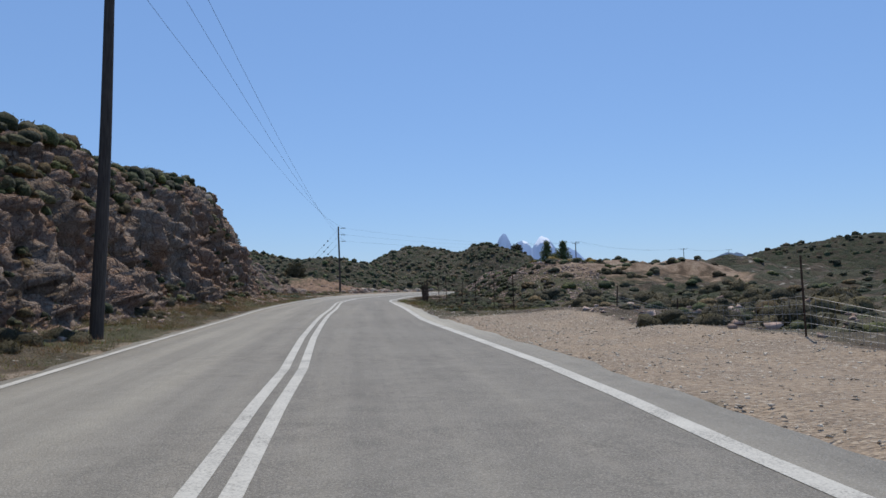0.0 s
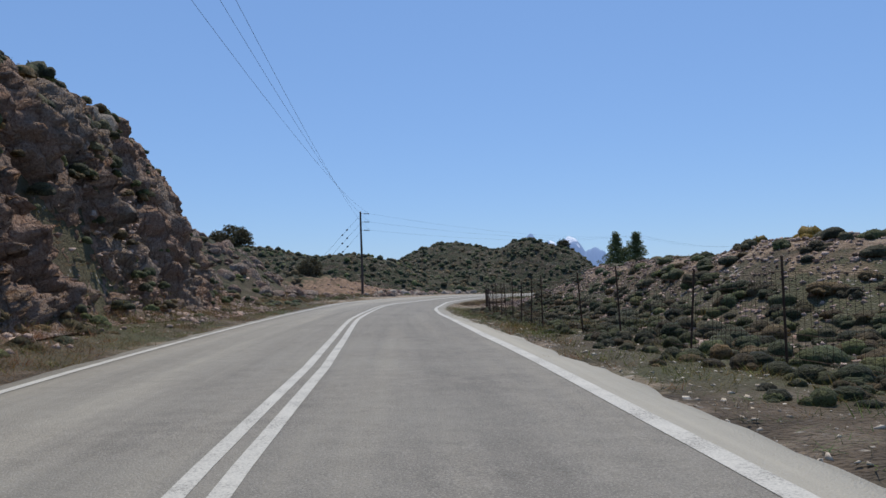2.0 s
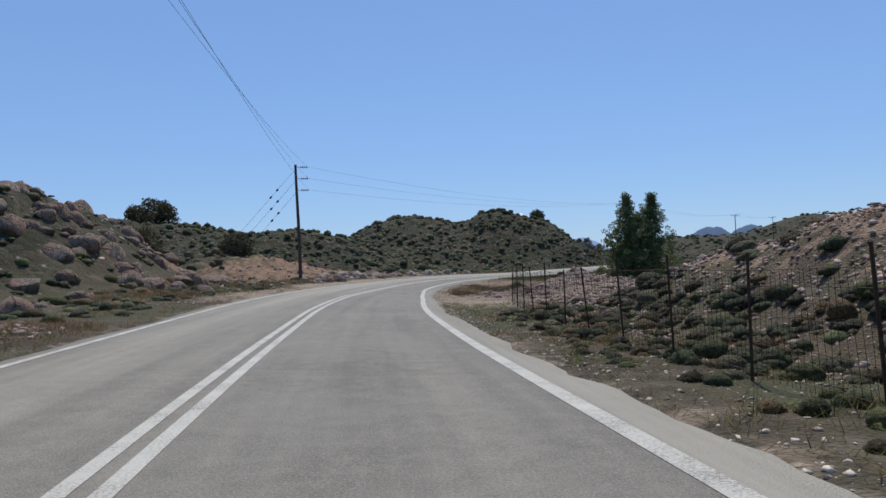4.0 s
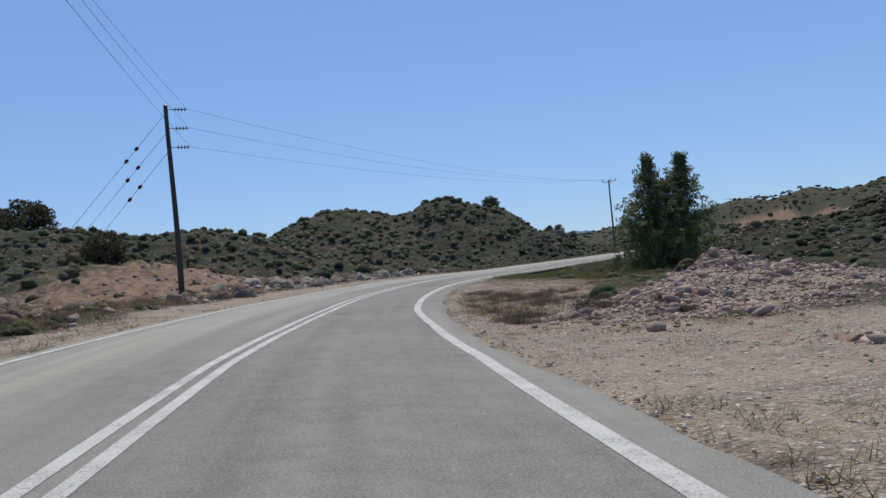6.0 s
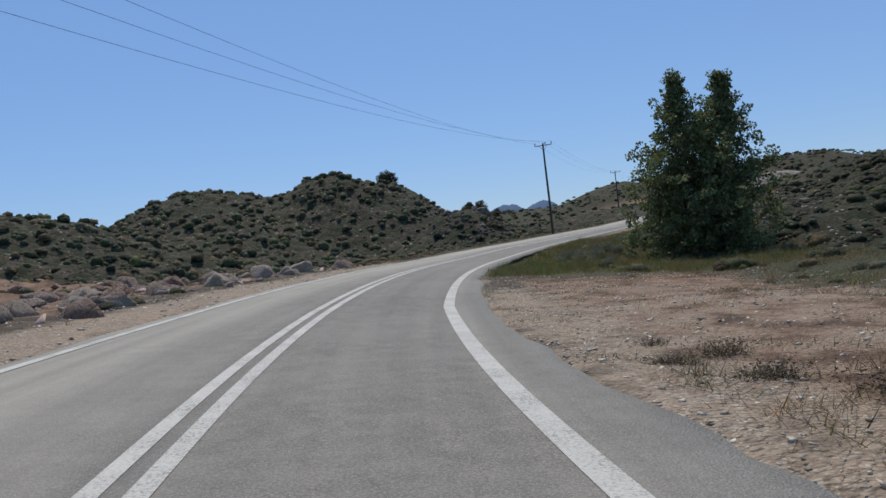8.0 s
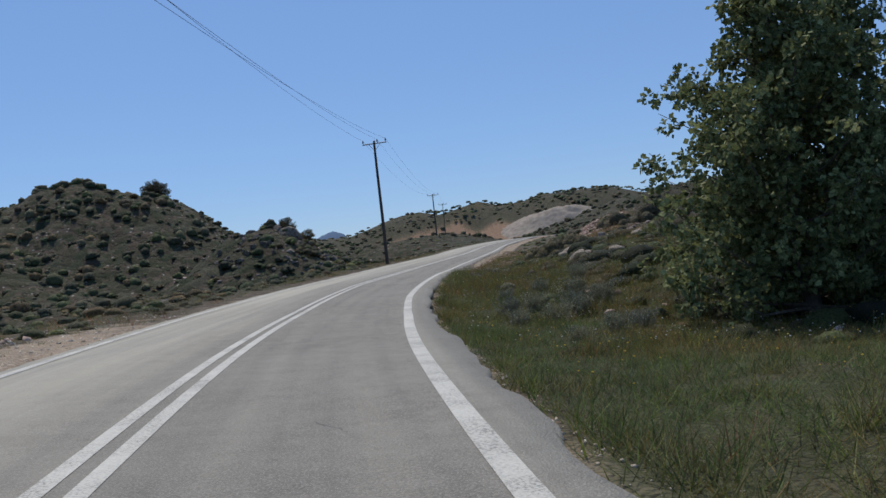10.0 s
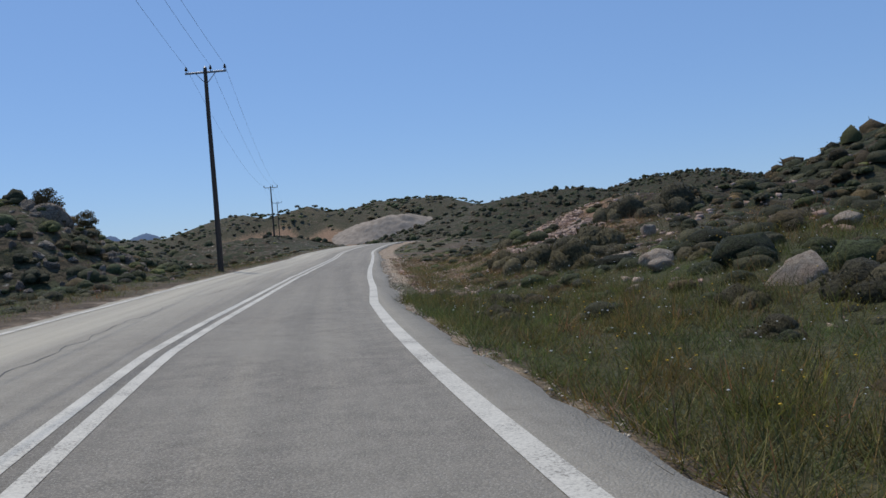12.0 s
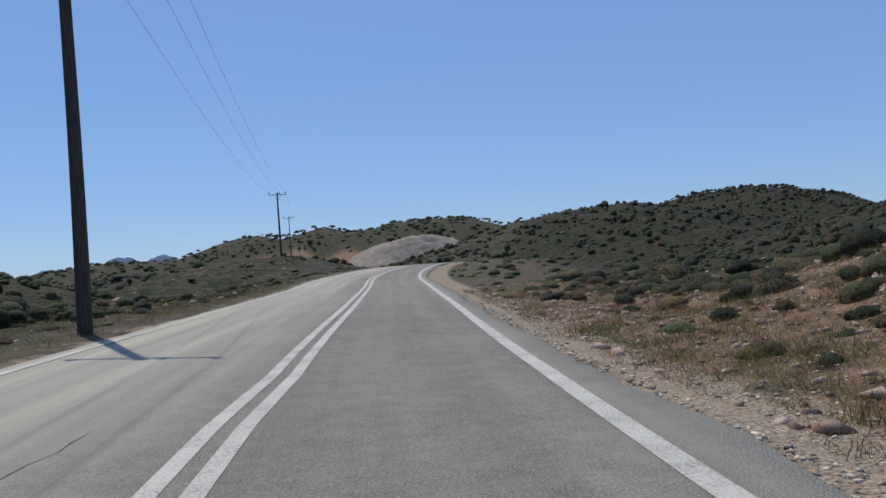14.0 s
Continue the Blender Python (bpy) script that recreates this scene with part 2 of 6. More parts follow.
def leaf_material(name, dark, lightc, trans=0.25, tinted=False, rough_skin=False):
    m, nt, p = mat(name)
    geo = nt.nodes.new("ShaderNodeNewGeometry")
    info = nt.nodes.new("ShaderNodeObjectInfo")
    v = coords(nt)
    n = tex_noise(nt, v, 1.3)
    f = arith(nt, "ADD", arith(nt, "MULTIPLY", geo.outputs["Random Per Island"], 0.6), arith(nt, "MULTIPLY", n, 0.4))
    col = ramp(nt, f, (0.15, dark), (0.85, lightc))
    col = mix(nt, 1.0, col, mix(nt, info.outputs["Random"], (0.75, 0.75, 0.8), (1.2, 1.1, 0.95)), "MULTIPLY")
    tuft = tex_noise(nt, v, 15.0 if tinted else 19.0, 4.0, 0.7)
    col = mix(nt, 1.0, col, ramp(nt, tuft, (0.34, (0.45, 0.45, 0.45)), (0.52, (1.0, 1.0, 1.0)), (0.68, (1.65, 1.6, 1.45))), "MULTIPLY")
    if rough_skin:
        bump(nt, p, tuft, 1.0, 0.11)
    if tinted:
        col = mix(nt, 1.0, col, attribute(nt, "tint").outputs["Color"], "MULTIPLY")
    nt.links.new(col, p.inputs["Base Color"])
    p.inputs["Roughness"].default_value = 0.7
    tr = nt.nodes.new("ShaderNodeBsdfTranslucent")
    nt.links.new(col, tr.inputs["Color"])
    ms = nt.nodes.new("ShaderNodeMixShader")
    ms.inputs[0].default_value = trans
    out = [x for x in nt.nodes if x.type == "OUTPUT_MATERIAL"][0]
    nt.links.new(p.outputs[0], ms.inputs[1])
    nt.links.new(tr.outputs[0], ms.inputs[2])
    nt.links.new(ms.outputs[0], out.inputs["Surface"])
    return m


def simple_material(name, a, b, scale, rough=0.8, metal=0.0, stretch=None):
    m, nt, p = mat(name)
    v = coords(nt, stretch or 1.0)
    n = tex_noise(nt, v, scale, 6.0, 0.65)
    nt.links.new(ramp(nt, n, (0.3, a), (0.7, b)), p.inputs["Base Color"])
    bump(nt, p, n, 0.35, 0.01)
    p.inputs["Roughness"].default_value, p.inputs["Metallic"].default_value = rough, metal
    return m


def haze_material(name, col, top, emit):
    """Far land; kilometres of bright air painted in as blue colour and a glow."""
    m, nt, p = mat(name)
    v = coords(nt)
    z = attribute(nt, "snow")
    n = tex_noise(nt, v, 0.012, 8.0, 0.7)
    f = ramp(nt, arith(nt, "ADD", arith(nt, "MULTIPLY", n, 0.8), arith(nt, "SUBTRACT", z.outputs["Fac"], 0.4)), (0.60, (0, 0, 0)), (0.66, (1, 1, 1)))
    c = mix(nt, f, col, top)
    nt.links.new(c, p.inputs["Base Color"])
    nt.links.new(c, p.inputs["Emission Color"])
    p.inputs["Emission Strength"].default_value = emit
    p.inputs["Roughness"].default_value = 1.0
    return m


GROUND, ASPHALT, PAINT = ground_material(), asphalt_material(), paint_material()
CLIFF = rock_material("cliff_rock", (0.115, 0.078, 0.055), (0.50, 0.40, 0.32), (0.33, 0.165, 0.10), 0.42, 1.0, False, True)
CRAG = rock_material("outcrop_rock", (0.085, 0.070, 0.056), (0.40, 0.35, 0.29), (0.19, 0.135, 0.095), 0.5, 1.0, False, True)
STONE = rock_material("limestone", (0.21, 0.155, 0.110), (0.55, 0.47, 0.375), (0.38, 0.235, 0.155), 0.50, 2.5)
GRAVEL = rock_material("gravel_stone", (0.34, 0.29, 0.22), (0.68, 0.61, 0.50), (0.46, 0.375, 0.275), 0.54, 2.5, True)
RUBBLE = rock_material("rubble_stone", (0.23, 0.165, 0.13), (0.52, 0.405, 0.335), (0.43, 0.255, 0.195), 0.5, 3.0, True)
SCRUB = leaf_material("scrub_leaf", (0.052, 0.050, 0.027), (0.19, 0.168, 0.092), 0.22, False, True)
SCRUB_MASS = leaf_material("scrub_mass_leaf", (0.050, 0.056, 0.030), (0.195, 0.192, 0.108), 0.22, True, True)
GRASS = leaf_material("grass_blade", (0.070, 0.088, 0.034), (0.215, 0.225, 0.10), 0.40, True)
DRY = leaf_material("dry_stem", (0.125, 0.092, 0.055), (0.33, 0.26, 0.165), 0.35, True)
SILVER = leaf_material("silver_leaf", (0.085, 0.100, 0.060), (0.42, 0.43, 0.32), 0.3)
TREE_LEAF = leaf_material("tree_leaf", (0.048, 0.070, 0.030), (0.27, 0.32, 0.155), 0.32)
GORSE = leaf_material("gorse_leaf", (0.06, 0.065, 0.02), (0.46, 0.29, 0.035), 0.3)
BARK = simple_material("bark", (0.08, 0.065, 0.05), (0.2, 0.17, 0.14), 6.0)
POLE_WOOD = simple_material("pole_wood", (0.035, 0.028, 0.024), (0.10, 0.08, 0.065), 4.0, 0.85, 0.0, (8.0, 8.0, 0.6))
STEEL = simple_material("galvanised_steel", (0.16, 0.16, 0.16), (0.3, 0.3, 0.3), 12.0, 0.5, 0.7)
GLASSY = simple_material("insulator_glaze", (0.03, 0.022, 0.018), (0.06, 0.04, 0.03), 6.0, 0.25)
WIRE = simple_material("wire_metal", (0.05, 0.05, 0.055), (0.1, 0.1, 0.105), 20.0, 0.5, 0.4)
RUST = simple_material("rusty_iron", (0.035, 0.024, 0.018), (0.11, 0.065, 0.04), 14.0, 0.85, 0.2)
TAR = simple_material("crack_tar", (0.03, 0.03, 0.03), (0.07, 0.068, 0.065), 30.0, 0.6)


# ---- building blocks ----
def mesh_from(name, verts, faces, material, parent=None, label="", smooth=False):
    me = bpy.data.meshes.new(name)
    me.from_pydata([tuple(v) for v in verts] if not isinstance(verts, np.ndarray) else verts.tolist(), [], faces)
    me.materials.append(material)
    if smooth:
        me.polygons.foreach_set("use_smooth", [True] * len(me.polygons))
    ob = new(name, me)
    if parent:
        ob.parent = parent
    if label:
        ob["label"] = label
    return ob


def part(name, bm, material, parent, label=""):
    me = bpy.data.meshes.new(name)
    bm.to_mesh(me)
    bm.free()
    me.materials.append(material)
    ob = new(name, me)
    ob.parent = parent
    if label:
        ob["label"] = label
    return ob


def grid_faces(n, m):
    i = np.arange((n - 1) * (m - 1))
    a = (i // (m - 1)) * m + i % (m - 1)
    return np.stack([a, a + 1, a + m + 1, a + m], 1)


def fast_mesh(name, co, faces, material, smooth=False):
    """One mesh object from arrays: co (n,3), faces (k,3) or (k,4)."""
    me = bpy.data.meshes.new(name)
    k, c = faces.shape
    me.vertices.add(len(co))
    me.vertices.foreach_set("co", np.ascontiguousarray(co, dtype=np.float32).ravel())
    me.loops.add(k * c)
    me.loops.foreach_set("vertex_index", np.ascontiguousarray(faces, dtype=np.int32).ravel())
    me.polygons.add(k)
    me.polygons.foreach_set("loop_start", np.arange(0, k * c, c, dtype=np.int32))
    if smooth:
        me.polygons.foreach_set("use_smooth", np.ones(k, dtype=bool))
    me.update(calc_edges=True)
    me.validate()
    me.materials.append(material)
    return new(name, me)


def paint_points(ob, name, rgba):
    a = ob.data.color_attributes.new(name, "FLOAT_COLOR", "POINT")
    a.data.foreach_set("color", np.ascontiguousarray(rgba, dtype=np.float32).ravel())


def hash01(ix, iy, iz=0, k=0):
    h = (ix * 374761393 + iy * 668265263 + iz * 2147483647 + k * 974634777) & 0xFFFFFFFF
    h = ((h ^ (h >> 13)) * 1274126177) & 0xFFFFFFFF
    return ((h ^ (h >> 16)) & 0xFFFFFF) / float(0xFFFFFF)


def vnoise(x, y, z=None, k=0):
    """Value noise, -1 to 1."""
    z = np.zeros_like(x) if z is None else z
    ix, iy, iz = (np.floor(a).astype(np.int64) for a in (x, y, z))
    fx, fy, fz = x - ix, y - iy, z - iz
    fx, fy, fz = (f * f * (3 - 2 * f) for f in (fx, fy, fz))
    out = 0
    for dx in (0, 1):
        for dy in (0, 1):
            for dz in (0, 1):
                w = (fx if dx else 1 - fx) * (fy if dy else 1 - fy) * (fz if dz else 1 - fz)
                out = out + w * hash01(ix + dx, iy + dy, iz + dz, k)
    return out * 2 - 1


def fbm(x, y, z=None, octaves=4, k=0):
    out, amp = 0, 0.5
    for o in range(octaves):
        f = 2.03 ** o
        out = out + amp * vnoise(x * f, y * f, None if z is None else z * f, k + o)
        amp *= 0.5
    return out


def smooth01(a, b, x):
    t = np.clip((x - a) / (b - a), 0, 1)
    return t * t * (3 - 2 * t)


# ---- the road's line: stations every 15 m along the right-hand lane, ground x, y, z and crossfall ----
STEP = 15.0
S0 = -30.0
ST_X = (3.1, 1.53, 0, -1.66, -3.23, -4.53, -5.82, -6.81, -7.43, -7.25, -5.4, -1.5, 3.53, 9.65, 17.09, 25.55, 34.47, 43.4, 52.8, 61.7, 71.5, 82.0, 93.2, 105.0, 117.0)
ST_Y = (-28.4, -14.2, 0, 14.84, 30.17, 44.83, 59.95, 74.42, 89.37, 104.46, 119.26, 134.37, 148.28, 161.69, 174.53, 186.96, 199.51, 211.1, 223.3, 234.9, 246.2, 257.0, 267.0, 276.2, 285.0)
ST_Z = (-0.5, -0.25, 0, 0.29, 0.58, 0.89, 1.04, 1.12, 1.26, 1.41, 1.65, 1.9, 2.05, 2.15, 2.39, 2.67, 3.01, 3.36, 3.75, 4.25, 4.8, 5.35, 5.75, 5.7, 5.2)
ST_BANK = (0, 0, 0, 0, 0, 0.003, 0.021, 0.04, 0.055, 0.067, 0.073, 0.071, 0.064, 0.051, 0.045, 0.045, 0.043, 0.04, 0.035, 0.03, 0.02, 0.01, 0, 0, 0)


def spline(values, u):
    v = np.asarray(values, float)
    i = np.clip(np.floor(u).astype(int), 0, len(v) - 2)
    t = u - i
    p0, p1, p2, p3 = v[np.maximum(i - 1, 0)], v[i], v[i + 1], v[np.minimum(i + 2, len(v) - 1)]
    return 0.5 * (2 * p1 + (p2 - p0) * t + (2 * p0 - 5 * p1 + 4 * p2 - p3) * t ** 2 + (3 * p1 - p0 - 3 * p2 + p3) * t ** 3)


AX_S = np.arange(S0, S0 + STEP * (len(ST_X) - 1) + 0.01, 0.5)
AX_U = (AX_S - S0) / STEP
AX = np.stack([spline(ST_X, AX_U), spline(ST_Y, AX_U), spline(ST_Z, AX_U)], 1)
AX_BANK = spline(ST_BANK, AX_U)
AX_T = np.gradient(AX[:, :2], axis=0)
AX_T /= np.linalg.norm(AX_T, axis=1)[:, None]
AX_R = np.stack([AX_T[:, 1], -AX_T[:, 0]], 1)

# across the road, metres right of that line: centre, right edge line, left edge line, right and left asphalt edge
LINE_S = (-30, 6, 9, 13, 20, 28, 34, 41, 48, 60, 84, 91, 98, 105, 112, 120, 130, 145, 155, 162, 166, 171, 182, 190, 197, 204, 206, 209, 214, 330)
LINE_C = (-0.88, -0.88, -0.89, -0.86, -1.05, -1.17, -1.24, -1.22, -1.35, -1.65, -1.84, -1.84, -1.76, -1.51, -1.38, -1.43, -1.55, -1.60, -1.57, -1.52, -1.49, -1.54, -1.65, -1.46, -1.30, -1.12, -1.10, -0.97, -0.95, -0.95)
LINE_R = (2.90, 2.91, 2.98, 2.98, 2.72, 2.38, 2.36, 2.27, 2.15, 2.19, 2.01, 2.03, 2.10, 1.88, 1.43, 1.21, 0.90, 1.08, 1.30, 1.49, 1.52, 1.49, 1.58, 1.56, 1.84, 2.00, 2.05, 2.12, 2.17, 2.17)
LINE_L = (-4.50, -4.55, -4.57, -4.60, -4.67, -4.75, -4.80, -4.90, -4.90, -4.93, -5.20, -5.25, -5.20, -5.05, -4.80, -4.40, -4.20, -4.15, -4.40, -4.61, -4.71, -4.77, -4.90, -4.87, -4.80, -4.70, -4.70, -4.70, -4.70, -4.70)
LINE_AR = (3.75, 3.75, 3.74, 3.73, 3.48, 3.20, 2.95, 2.92, 2.85, 2.80, 2.65, 2.65, 2.60, 2.46, 2.35, 2.07, 1.66, 1.60, 2.00, 2.07, 2.11, 2.16, 2.28, 2.10, 2.40, 2.74, 2.76, 2.74, 2.75, 2.75)


def line(table, s):
    return np.interp(s, LINE_S, table)


def edge_right(s):
    return line(LINE_AR, s) + 0.10 * vnoise(s * 0.55, s * 0) + 0.06 * vnoise(s * 2.1, s * 0, None, 3)


def edge_left(s):
    return line(LINE_L, s) - 0.32 + 0.07 * vnoise(s * 0.6, s * 0 + 5) + 0.05 * vnoise(s * 2.3, s * 0 + 9)


def on_road(s, off, up=0.0):
    """World place of a point of the road's plane."""
    u = np.clip((np.asarray(s, float) - S0) / 0.5, 0, len(AX_S) - 1)
    i = np.arange(len(AX_S))
    x, y, z = (np.interp(u, i, AX[:, k]) for k in range(3))
    rx, ry, b = np.interp(u, i, AX_R[:, 0]), np.interp(u, i, AX_R[:, 1]), np.interp(u, i, AX_BANK)
    return np.stack([x + rx * off, y + ry * off, z - b * off + up], -1)


def to_road(x, y):
    """s, offset to the right and axis index for world places."""
    x, y = np.asarray(x, float).ravel(), np.asarray(y, float).ravel()
    j = np.zeros(len(x), int)
    for a in range(0, len(x), 4000):
        d = (x[a:a + 4000, None] - AX[None, :, 0]) ** 2 + (y[a:a + 4000, None] - AX[None, :, 1]) ** 2
        j[a:a + 4000] = d.argmin(1)
    dx, dy = x - AX[j, 0], y - AX[j, 1]
    off = dx * AX_R[j, 0] + dy * AX_R[j, 1]
    along = dx * AX_T[j, 0] + dy * AX_T[j, 1]
    off = np.where(np.abs(along) > 2.0, np.where(off < 0, -1, 1) * np.hypot(dx, dy), off)
    return AX_S[j] + along, off, j


def hill(x, y, cx, cy, h, rx, ry, turn=0.0, power=2.0):
    c, s_ = math.cos(radians(turn)), math.sin(radians(turn))
    u, v = ((x - cx) * c + (y - cy) * s_) / rx, (-(x - cx) * s_ + (y - cy) * c) / ry
    return h * np.exp(-((u * u + v * v) ** (power / 2)))


CLIFF_S = (-40, 5, 20, 30, 42, 50, 58, 61, 64, 66, 68, 70, 72, 74, 76, 90)
CLIFF_Z = (3.0, 5.3, 6.0, 6.2, 6.7, 7.8, 8.6, 8.5, 8.0, 7.4, 6.5, 5.2, 3.6, 2.3, 1.6, 1.2)


# centre, height over the plain, half widths, turn and steepness of each hill
HILLS = (
    (-5, 268, 16.6, 27, 36, 0, 2.4),      # hump ahead
    (12, 255, 15.4, 11, 20, 0, 2.4),
    (19.5, 251.5, 14.2, 14.8, 21, 0, 2.4),      # knob with the round bush
    (26, 215.8, 7.0, 9.5, 9, 0, 2.4),   # rock outcrop by the road
    (36, 231, 5.2, 9, 8, 0, 2.2),
    (-74, 245, 15.8, 53, 34, 0, 2.2),     # ridge with round trees
    (-33, 225, 11.5, 26, 22, 0, 2.2),
    (-32, 164, 5.0, 18, 16, 0, 2.2),      # reddish cut
    (-33, 104, 9.0, 13, 14, 0, 2.2),
    (-28, 114, 7.2, 6.5, 9, 0, 2.4),
    (84, 292, 7.0, 38, 26, 30, 2.2),      # rise of the second pole
    (119, 346, 9.3, 26, 20, 0, 2.2),
)
HILLS_FAR = (
    (205, 325, 18.3, 60, 50, 0, 2.2),
    (225, 225, 18.0, 70, 55, 0, 2.2),
    (84, 182, 10.3, 28, 28, 0, 2.2),      # scrub slope above the grass
    (95, 182, 11.6, 21, 22, 0, 2.2),
    (60, 100, 1.6, 36, 50, 0, 2.2),
    (42, 30, 1.5, 24, 36, 0, 2.2),
    (440, 676, 48.0, 106, 100, -30, 2.6),
    (320, 735, 42.0, 70, 60, 0, 2.2),
    (362, 708, 44.5, 46, 45, 0, 2.2),
    (240, 760, 27.5, 120, 90, 0, 2.2),
    (315, 349, 28.2, 70, 60, 0, 2.2),
)


HEAP_TOP = 1.45


def far_land(x, y):
    """The hills round the road, each with its own height, blended softly where they meet."""
    p = 5.0
    f = 0.3 ** p + 0 * x
    for cx, cy, h, rx, ry, turn, power in HILLS + HILLS_FAR:
        f = f + hill(x, y, cx, cy, h, rx, ry, turn, power) ** p
    return 0.9 + f ** (1 / p) - hill(x, y, 2, 262, 1.7, 5, 9)


def height(x, y):
    """Ground height. Returns z and the three cover shares (grit, grass, red earth)."""
    x, y = np.asarray(x, float).ravel(), np.asarray(y, float).ravel()
    s, off, j = to_road(x, y)
    er, el = line(LINE_AR, s), line(LINE_L, s) - 0.32
    dr, dl = off - er, el - off
    plane = AX[j, 2] - AX_BANK[j] * np.clip(off, -9, 9)
    f = far_land(x, y)
    d = np.maximum(np.maximum(dr, dl), 0)
    reach = np.where(dr > 0, np.interp(s, (0, 35, 45, 90, 110, 140, 170, 230), (28, 28, 20, 20, 26, 26, 30, 40)),
                     np.interp(s, (0, 80, 110, 150, 190, 210, 230), (30, 30, 24, 26, 14, 8, 14)))
    w = smooth01(0, 1, (d - 2.0) / reach)
    z = plane * (1 - w) + f * w
    # cutting on the left
    top = np.interp(s, CLIFF_S, CLIFF_Z)
    cut = smooth01(2.5, np.interp(s, (44, 70), (6.0, 6.3)), dl) * smooth01(79, 73, s)
    z = z * (1 - cut) + np.maximum(z, top + 0.10 * np.clip(dl - 5.5, 0, 25)) * cut
    z = z + 0.5 * smooth01(0.3, 3.6, dl) * smooth01(80, 68, s)
    # rocky mound after the cutting
    z = z + hill(x, y, -26, 107, 2.0, 4.6, 9, 0, 3.0) * smooth01(3, 9, dl)
    # stony bank on the right behind the fence
    bank = smooth01(4.0, 8.5, dr) * smooth01(37, 50, s) * smooth01(92, 80, s)
    z = np.maximum(z, z * (1 - bank) + (plane + np.interp(s, (37, 46, 54, 62, 72, 92), (1.0, 1.9, 2.5, 2.3, 2.6, 1.7)) + 0.5 * fbm(x * 0.2, y * 0.2)) * bank * (1 - smooth01(16, 40, dr) * 0.5) + 0 * bank)
    # the slope above the grass and the rubble slope after it
    rise = smooth01(3.0, 12.0, dr) * smooth01(164, 176, s) * smooth01(232, 214, s) * smooth01(48, 26, dr)
    z = z + rise * np.interp(s, (168, 188, 200, 214), (1.2, 1.4, 2.0, 1.7)) - hill(x, y, 20, 152, 0.9, 10, 11)
    # low cushions of scrub and rock all over the slopes
    slope = smooth01(7, 16, d) * (1 - smooth01(36, 28, s) * smooth01(16, 8, dr) * (dr > 0)) * (1 - smooth01(96, 100, s) * smooth01(146, 140, s) * (dr > 0) * smooth01(24, 16, dr))
    z = z + slope * (0.75 * np.abs(vnoise(x * 0.42, y * 0.42, None, 71)) + 0.35 * np.abs(vnoise(x * 0.95, y * 0.95, None, 72)) - 0.35)
    # heaps of quarry waste beside the lay-by
    z = z + hill(x, y, 4.9, 111.3, HEAP_TOP, 2.1, 2.0, 20, 1.5) + hill(x, y, 3.6, 107.0, 0.18, 4.6, 5.6, -25, 4.0) + hill(x, y, 2.4, 107.6, 0.45, 3.0, 2.6) + hill(x, y, 7.6, 108.5, 0.6, 2.4, 3.0) + hill(x, y, 5.0, 96.0, 0.5, 3.5, 5.0) + hill(x, y, 49, 192, 1.3, 6.0, 5.0)
    # shallow ditch and verge
    z = z - 0.16 * smooth01(0.0, 0.8, d) * (1 - smooth01(2.0, 5.0, d)) * (dr > 0) * smooth01(140, 150, s)
    rough = smooth01(0.4, 5.0, d)
    z = z + rough * (0.35 * fbm(x * 0.16, y * 0.16, None, 4, 2) + 0.10 * fbm(x * 0.9, y * 0.9, None, 3, 7))
    z = z + smooth01(30, 120, d) * 2.2 * fbm(x * 0.03, y * 0.03, None, 5, 11)
    z = z - 0.03 - 0.12 * (d <= 0.0)
    grit = np.zeros_like(z)
    grit = np.maximum(grit, smooth01(-0.2, 0.3, dr) * smooth01(6.6, 4.6, dr) * smooth01(34, 28, s))
    grit = np.maximum(grit, smooth01(-0.2, 0.3, dr) * smooth01(10.0, 6.5, dr) * smooth01(86, 92, s) * smooth01(140, 132, s) * (1 - smooth01(101, 105, s) * smooth01(119, 115, s) * smooth01(3.5, 5.5, dr)) * (0.68 - 0.2 * smooth01(112, 122, s) * smooth01(0.6, 2.0, dr)))
    grit = np.maximum(grit, 0.9 * smooth01(-0.2, 0.4, dr) * smooth01(2.2, 0.9, dr) * smooth01(196, 204, s))
    grit = np.maximum(grit, 0.75 * smooth01(0, 0.3, dl) * smooth01(3.0, 1.5, dl) * smooth01(84, 96, s) * smooth01(175, 160, s))
    grit = np.maximum(grit, 0.5 * bank * (dr < 20))
    grit = np.maximum(grit, 0.75 * np.minimum(1, hill(x, y, 4.9, 111.2, 1.3, 2.6, 2.4) + hill(x, y, 2.6, 107.2, 1.3, 3.2, 3.0) + hill(x, y, 7.4, 108.4, 1.2, 2.6, 2.8)))
    grit = np.maximum(grit, 0.5 * smooth01(0.9, 0.2, d))
    grass = smooth01(0.2, 1.2, dr) * smooth01(142, 152, s) * smooth01(26, 14, dr) * smooth01(200, 190, s)
    red = 0.95 * (smooth01(0.6, 2.5, dr) * smooth01(198, 207, s) * smooth01(16, 8, dr) * smooth01(245, 228, s)) + 0.66 * smooth01(2.2, 4.5, dl) * smooth01(40, 22, dl) * smooth01(106, 116, s) * smooth01(184, 160, s)
    red = np.maximum(red, 0.66 * smooth01(112, 120, s) * smooth01(144, 136, s) * smooth01(0.4, 1.5, dr) * smooth01(9, 6, dr))
    grass = np.maximum(grass, 0.8 * smooth01(112, 120, s) * smooth01(150, 142, s) * smooth01(6.5, 9, dr) * smooth01(30, 20, dr))
    red = np.maximum(red, 0.62 * bank * (dr < 20))
    quarry = smooth01(1.0, 0.7, np.hypot((x - 326) / 110, (y - 639) / 75)) * smooth01(27, 22, z) * smooth01(6, 10, z)
